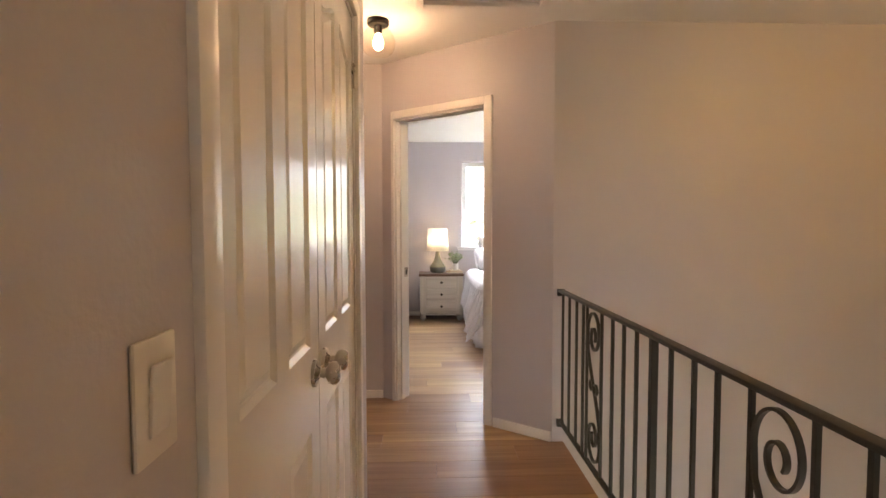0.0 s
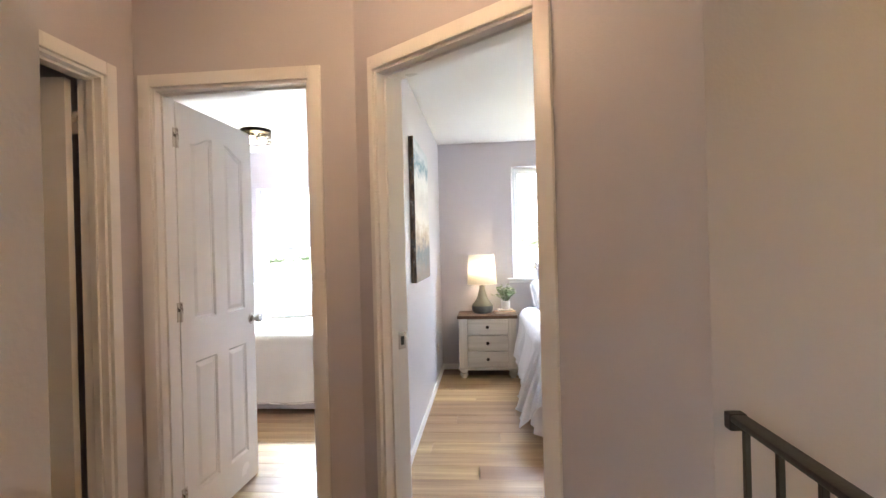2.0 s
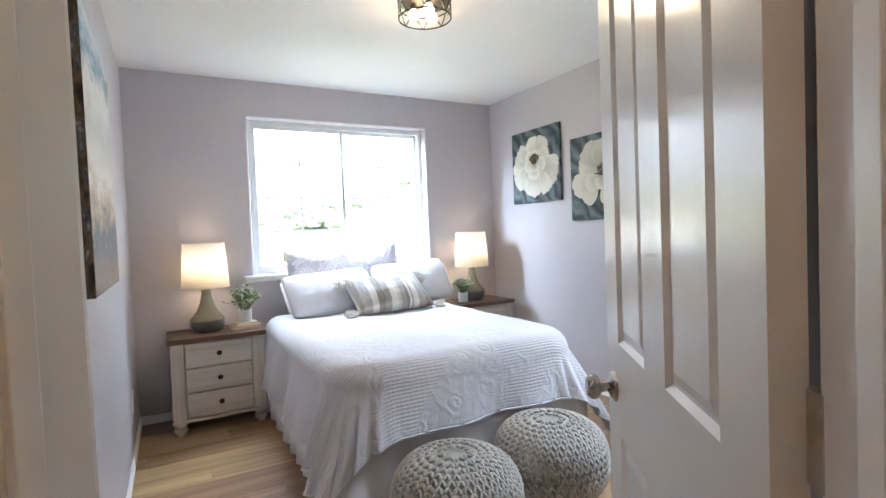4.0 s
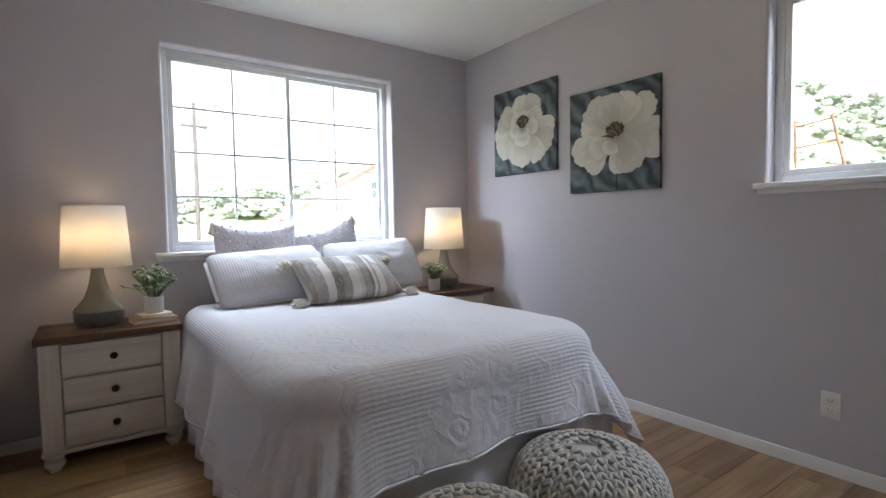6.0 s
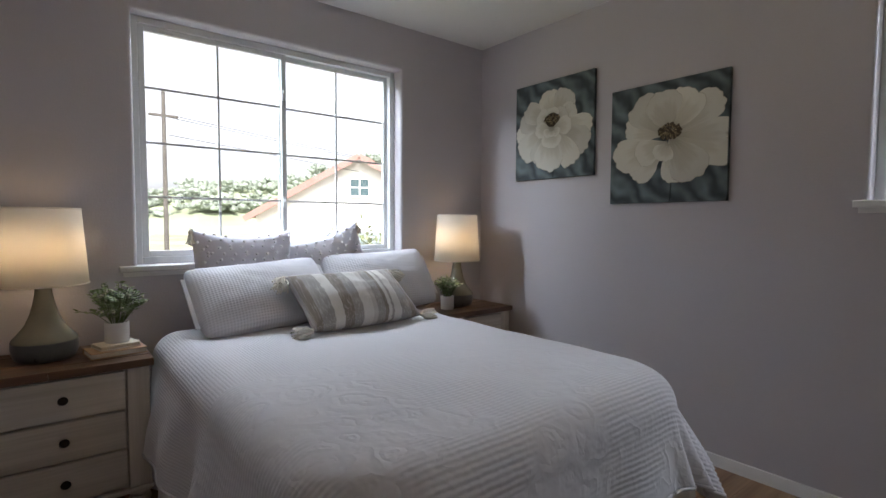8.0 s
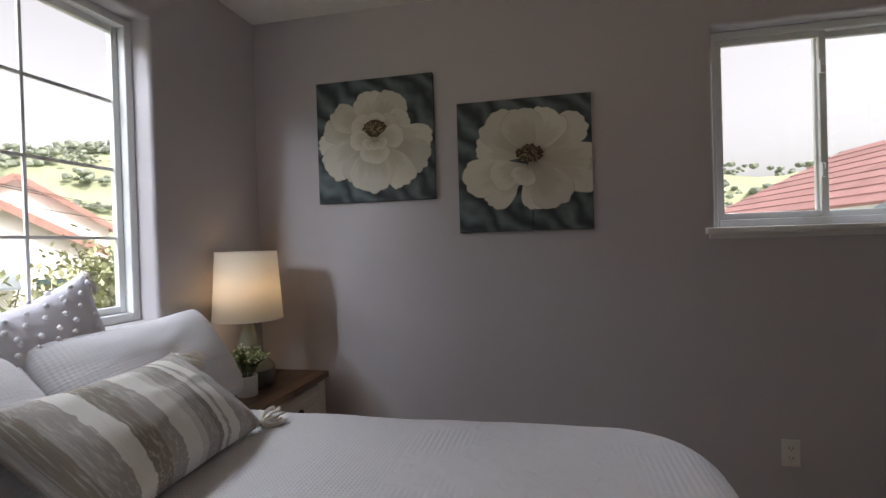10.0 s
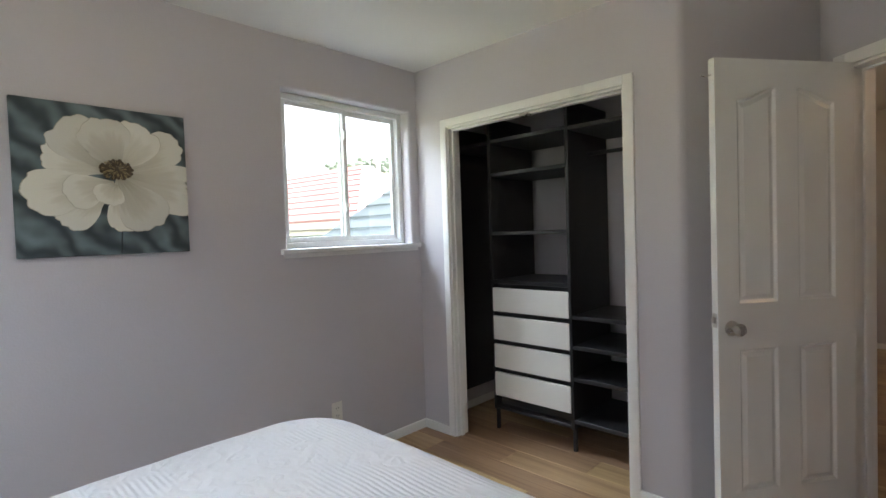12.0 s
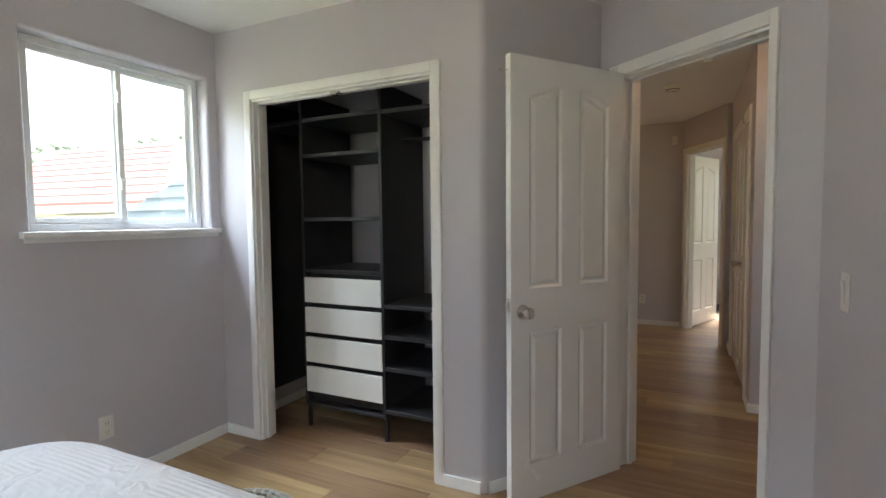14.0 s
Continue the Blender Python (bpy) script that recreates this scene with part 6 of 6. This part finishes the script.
def hip_house(x, y, rot, length, depth, eave, slope, roof_mat, label, step=0.22, over=0.25):
    """A hipped house; local x runs along its ridge, local origin is the eave corner, the house lies towards local -y."""
    t = thing("house", label, "house", pose(x, y, GZ, 0, 0, rot))
    e = eave - GZ
    part("wall", bbox(over, -depth + over, -0.1, length - over, -over, e + 0.05, 0), M_STUCCO, t)
    roof = new("roof")
    roof.parent = t
    half = min(depth, length) / 2
    n = round(half * math.hypot(1, slope) / step)
    for k in range(n):
        a, b = half * k / n, half * (k + 1) / n
        ring = lambda q, z: [(q, -q, z), (length - q, -q, z), (length - q, -depth + q, z), (q, -depth + q, z)]
        lo, up_, bt = ring(a, e + a * slope + 0.025), ring(b, e + b * slope + 0.008), ring(a, e + a * slope - 0.02)
        for i in range(4):
            j = (i + 1) % 4
            bm = bmesh.new()
            v = [bm.verts.new(p) for p in (bt[i], bt[j], lo[j], lo[i], up_[j], up_[i])]
            bm.faces.new((v[0], v[1], v[2], v[3]))
            bm.faces.new((v[3], v[2], v[4], v[5]))
            bmesh.ops.remove_doubles(bm, verts=bm.verts, dist=1e-4)
            part("shingle_course", bm, roof_mat, roof)
    for c in ((0, -0.03, length, 0), (0, -depth, 0.03, -0.03), (length - 0.03, -depth, length, -0.03)):
        part("fascia", bbox(c[0], c[1], e - 0.14, c[2], c[3], e - 0.022, 0), M_STUCCO, t)
    return t


hr = hip_house(7.2, 1.22, 5.7, 7.2, 4.3, 1.63, 0.61, M_REDROOF, "neighbouring house with faded red shingle roof", 0.27)
win = part("window", bbox(0.9, -0.26, 3.75, 2.5, -0.22, 4.33, 0), M_PANE, hr)
for k in range(6):
    part("slat", bbox(0.92, -0.22, 3.79 + k * 0.09, 2.48, -0.19, 3.85 + k * 0.09, 0.004), M_STUCCO, win)
for c in ((0.82, 3.67, 0.9, 4.41), (2.5, 3.67, 2.58, 4.41), (0.9, 4.33, 2.5, 4.41), (0.9, 3.67, 2.5, 3.75)):
    part("frame", bbox(c[0], -0.25, c[1], c[2], -0.17, c[3], 0), M_STUCCO, win)
vent = thing("roof_vent_pipe", "white vent pipe with a bent cap beside the roof", "pipe", pose(9.35, -1.0, 2.6))
part("pipe", tube([(0, 0, -0.45), (0, 0, 0.42), (0.06, 0, 0.47), (0.14, 0, 0.42)], 0.05, 10), M_STUCCO, vent, smooth=True)
hip_house(3.62, 3.53, 0, 2.24, 5.2, 0.9, 0.91, M_GREYROOF, "low neighbouring roof with blue-grey shingles", 0.2, 0.12)


hip_house(25.0, 3.2, 5.7, 9.0, 9.0, 2.6, 0.06, M_GREYROOF, "low white building with a flat grey roof", 1.2)


def foliage(name, label, at, spread, height, count, leaf, seed, material, category="shrub"):
    """A shrub of short limbs and many small leaf sprays with an uneven outline."""
    rnd = random.Random(seed)
    t = thing(name, label, category, pose(*at))
    limbs, leaves = bmesh.new(), bmesh.new()
    heads = []
    for _ in range(26):
        a, q = rnd.uniform(0, 6.28), rnd.uniform(0.1, 1)
        tip = Vector((math.cos(a) * spread * q, math.sin(a) * spread * q * 0.6, height * rnd.uniform(0.55, 1.0) * (1 - 0.3 * q * q)))
        tube([(tip.x * 0.15, tip.y * 0.15, -0.05), (tip.x * 0.5, tip.y * 0.5, tip.z * 0.6), tuple(tip)], 0.03, 6, limbs)
        heads += [tip, Vector((tip.x * 0.6, tip.y * 0.6, tip.z * 0.65)), Vector((tip.x * 0.95, tip.y * 0.95, tip.z * 0.35))]
    for _ in range(count):
        c = rnd.choice(heads)
        p = c + Vector((rnd.gauss(0, 1), rnd.gauss(0, 1), rnd.gauss(0, 0.8))) * spread * 0.13
        d = Vector((rnd.gauss(0, 1), rnd.gauss(0, 1), rnd.gauss(0.3, 1))).normalized()
        s = d.cross(Vector((0.3, 0.2, 1))).normalized()
        ln = leaf * rnd.uniform(0.6, 1.3)
        v = [leaves.verts.new(q) for q in (p, p + d * ln * 0.5 + s * ln * 0.25, p + d * ln, p + d * ln * 0.5 - s * ln * 0.25)]
        leaves.faces.new(v)
    part("trunk", limbs, M_POLE, t)
    part("leaves", leaves, material, t, "many small pale green leaves", kind="stuff")
    return t


foliage("shrub", "large pale green flowering shrub below the window", (6.9, 14.0, GZ), 2.8, 4.3, 14000, 0.16, 5, M_HEDGE)
foliage("shrub", "pale green shrub beside the white house", (9.3, 14.6, GZ), 2.2, 4.0, 9000, 0.16, 6, M_HEDGE)
foliage("tree", "dark green tree behind the roofs", (18.6, -10.7, GZ), 2.9, 7.4, 12000, 0.32, 9, M_WOOD, "tree")

foliage("tree", "dark green tree beyond the white building", (37.0, -3.4, GZ), 3.6, 7.9, 9000, 0.4, 12, M_WOOD, "tree")

up = thing("utility_pole", "weathered wooden utility pole with crossarm", "utility pole", pose(2.9, 19.5, GZ))
part("pole", lathe([(0, 0), (0.075, 0), (0.05, 7.6), (0, 7.6)], 14), M_POLE, up)
part("crossarm", bbox(-0.35, -0.04, 6.9, 0.35, 0.04, 6.97, 0.01), M_POLE, up)
for k, (zz, yy) in enumerate(((6.95, 0.3), (6.95, -0.3), (6.44, 0.08))):
    part("cable", tube([(yy, 0, zz), (20 + yy, 4, zz - 1.4), (60, 12, zz - 0.5)], 0.012, 6), M_SLOT, up)
sc = thing("metal_frame", "rusty red metal ladder frame on the hillside", "frame", pose(9.6, 6.675, GZ, 0, 0, 88))
for x, tip in ((-0.22, -0.045), (0.42, 0.45)):
    part("post", tube([(x, 0, 0), (x, 0, 4.83), (tip, 0, 5.63)], 0.022, 8), M_RUST, sc)
for z, x in ((4.86, -0.215), (5.24, -0.13), (5.58, -0.055)):
    part("rung", tube([(x, 0, z), (0.43, 0, z - 0.06)], 0.014, 8), M_RUST, sc)


# ---- floor planks ----
def planks(x0, x1, y0, y1, seed, wide=0.18, long=1.22):
    rnd = random.Random(seed)
    cache = {}
    row = math.floor(y0 / wide)
    while row * wide < y1:
        a, b = max(y0, row * wide), min(y1, (row + 1) * wide)
        start = math.floor(x0 / long) * long - long + ((row * 0.37) % 1.0) * long
        x = start
        while x < x1:
            c, d = max(x0, x), min(x1, x + long)
            x += long
            if d - c < 0.05 or b - a < 0.02:
                continue
            key = (round(d - c, 3), round(b - a, 3))
            if key not in cache:
                me = bpy.data.meshes.new("plank")
                bm = bmesh.new()
                box(bm, 0.0006, 0.0006, -0.011, d - c - 0.0006, b - a - 0.0006, 0.0)
                bevelled(bm, 0.0012, 1, [e for e in bm.edges if all(v.co.z > -0.001 for v in e.verts)])
                bmesh.ops.recalc_face_normals(bm, faces=bm.faces)
                bm.to_mesh(me)
                bm.free()
                me.materials.append(M_FLOOR)
                cache[key] = me
            ob = new("plank", cache[key])
            ob.parent = FLOOR
            ob.location = (c, a, 0)
        row += 1


planks(-3.2, 0.975, -1.6, 2.95, 1)
planks(-3.2, 2.87, 2.95, 7.09, 2)
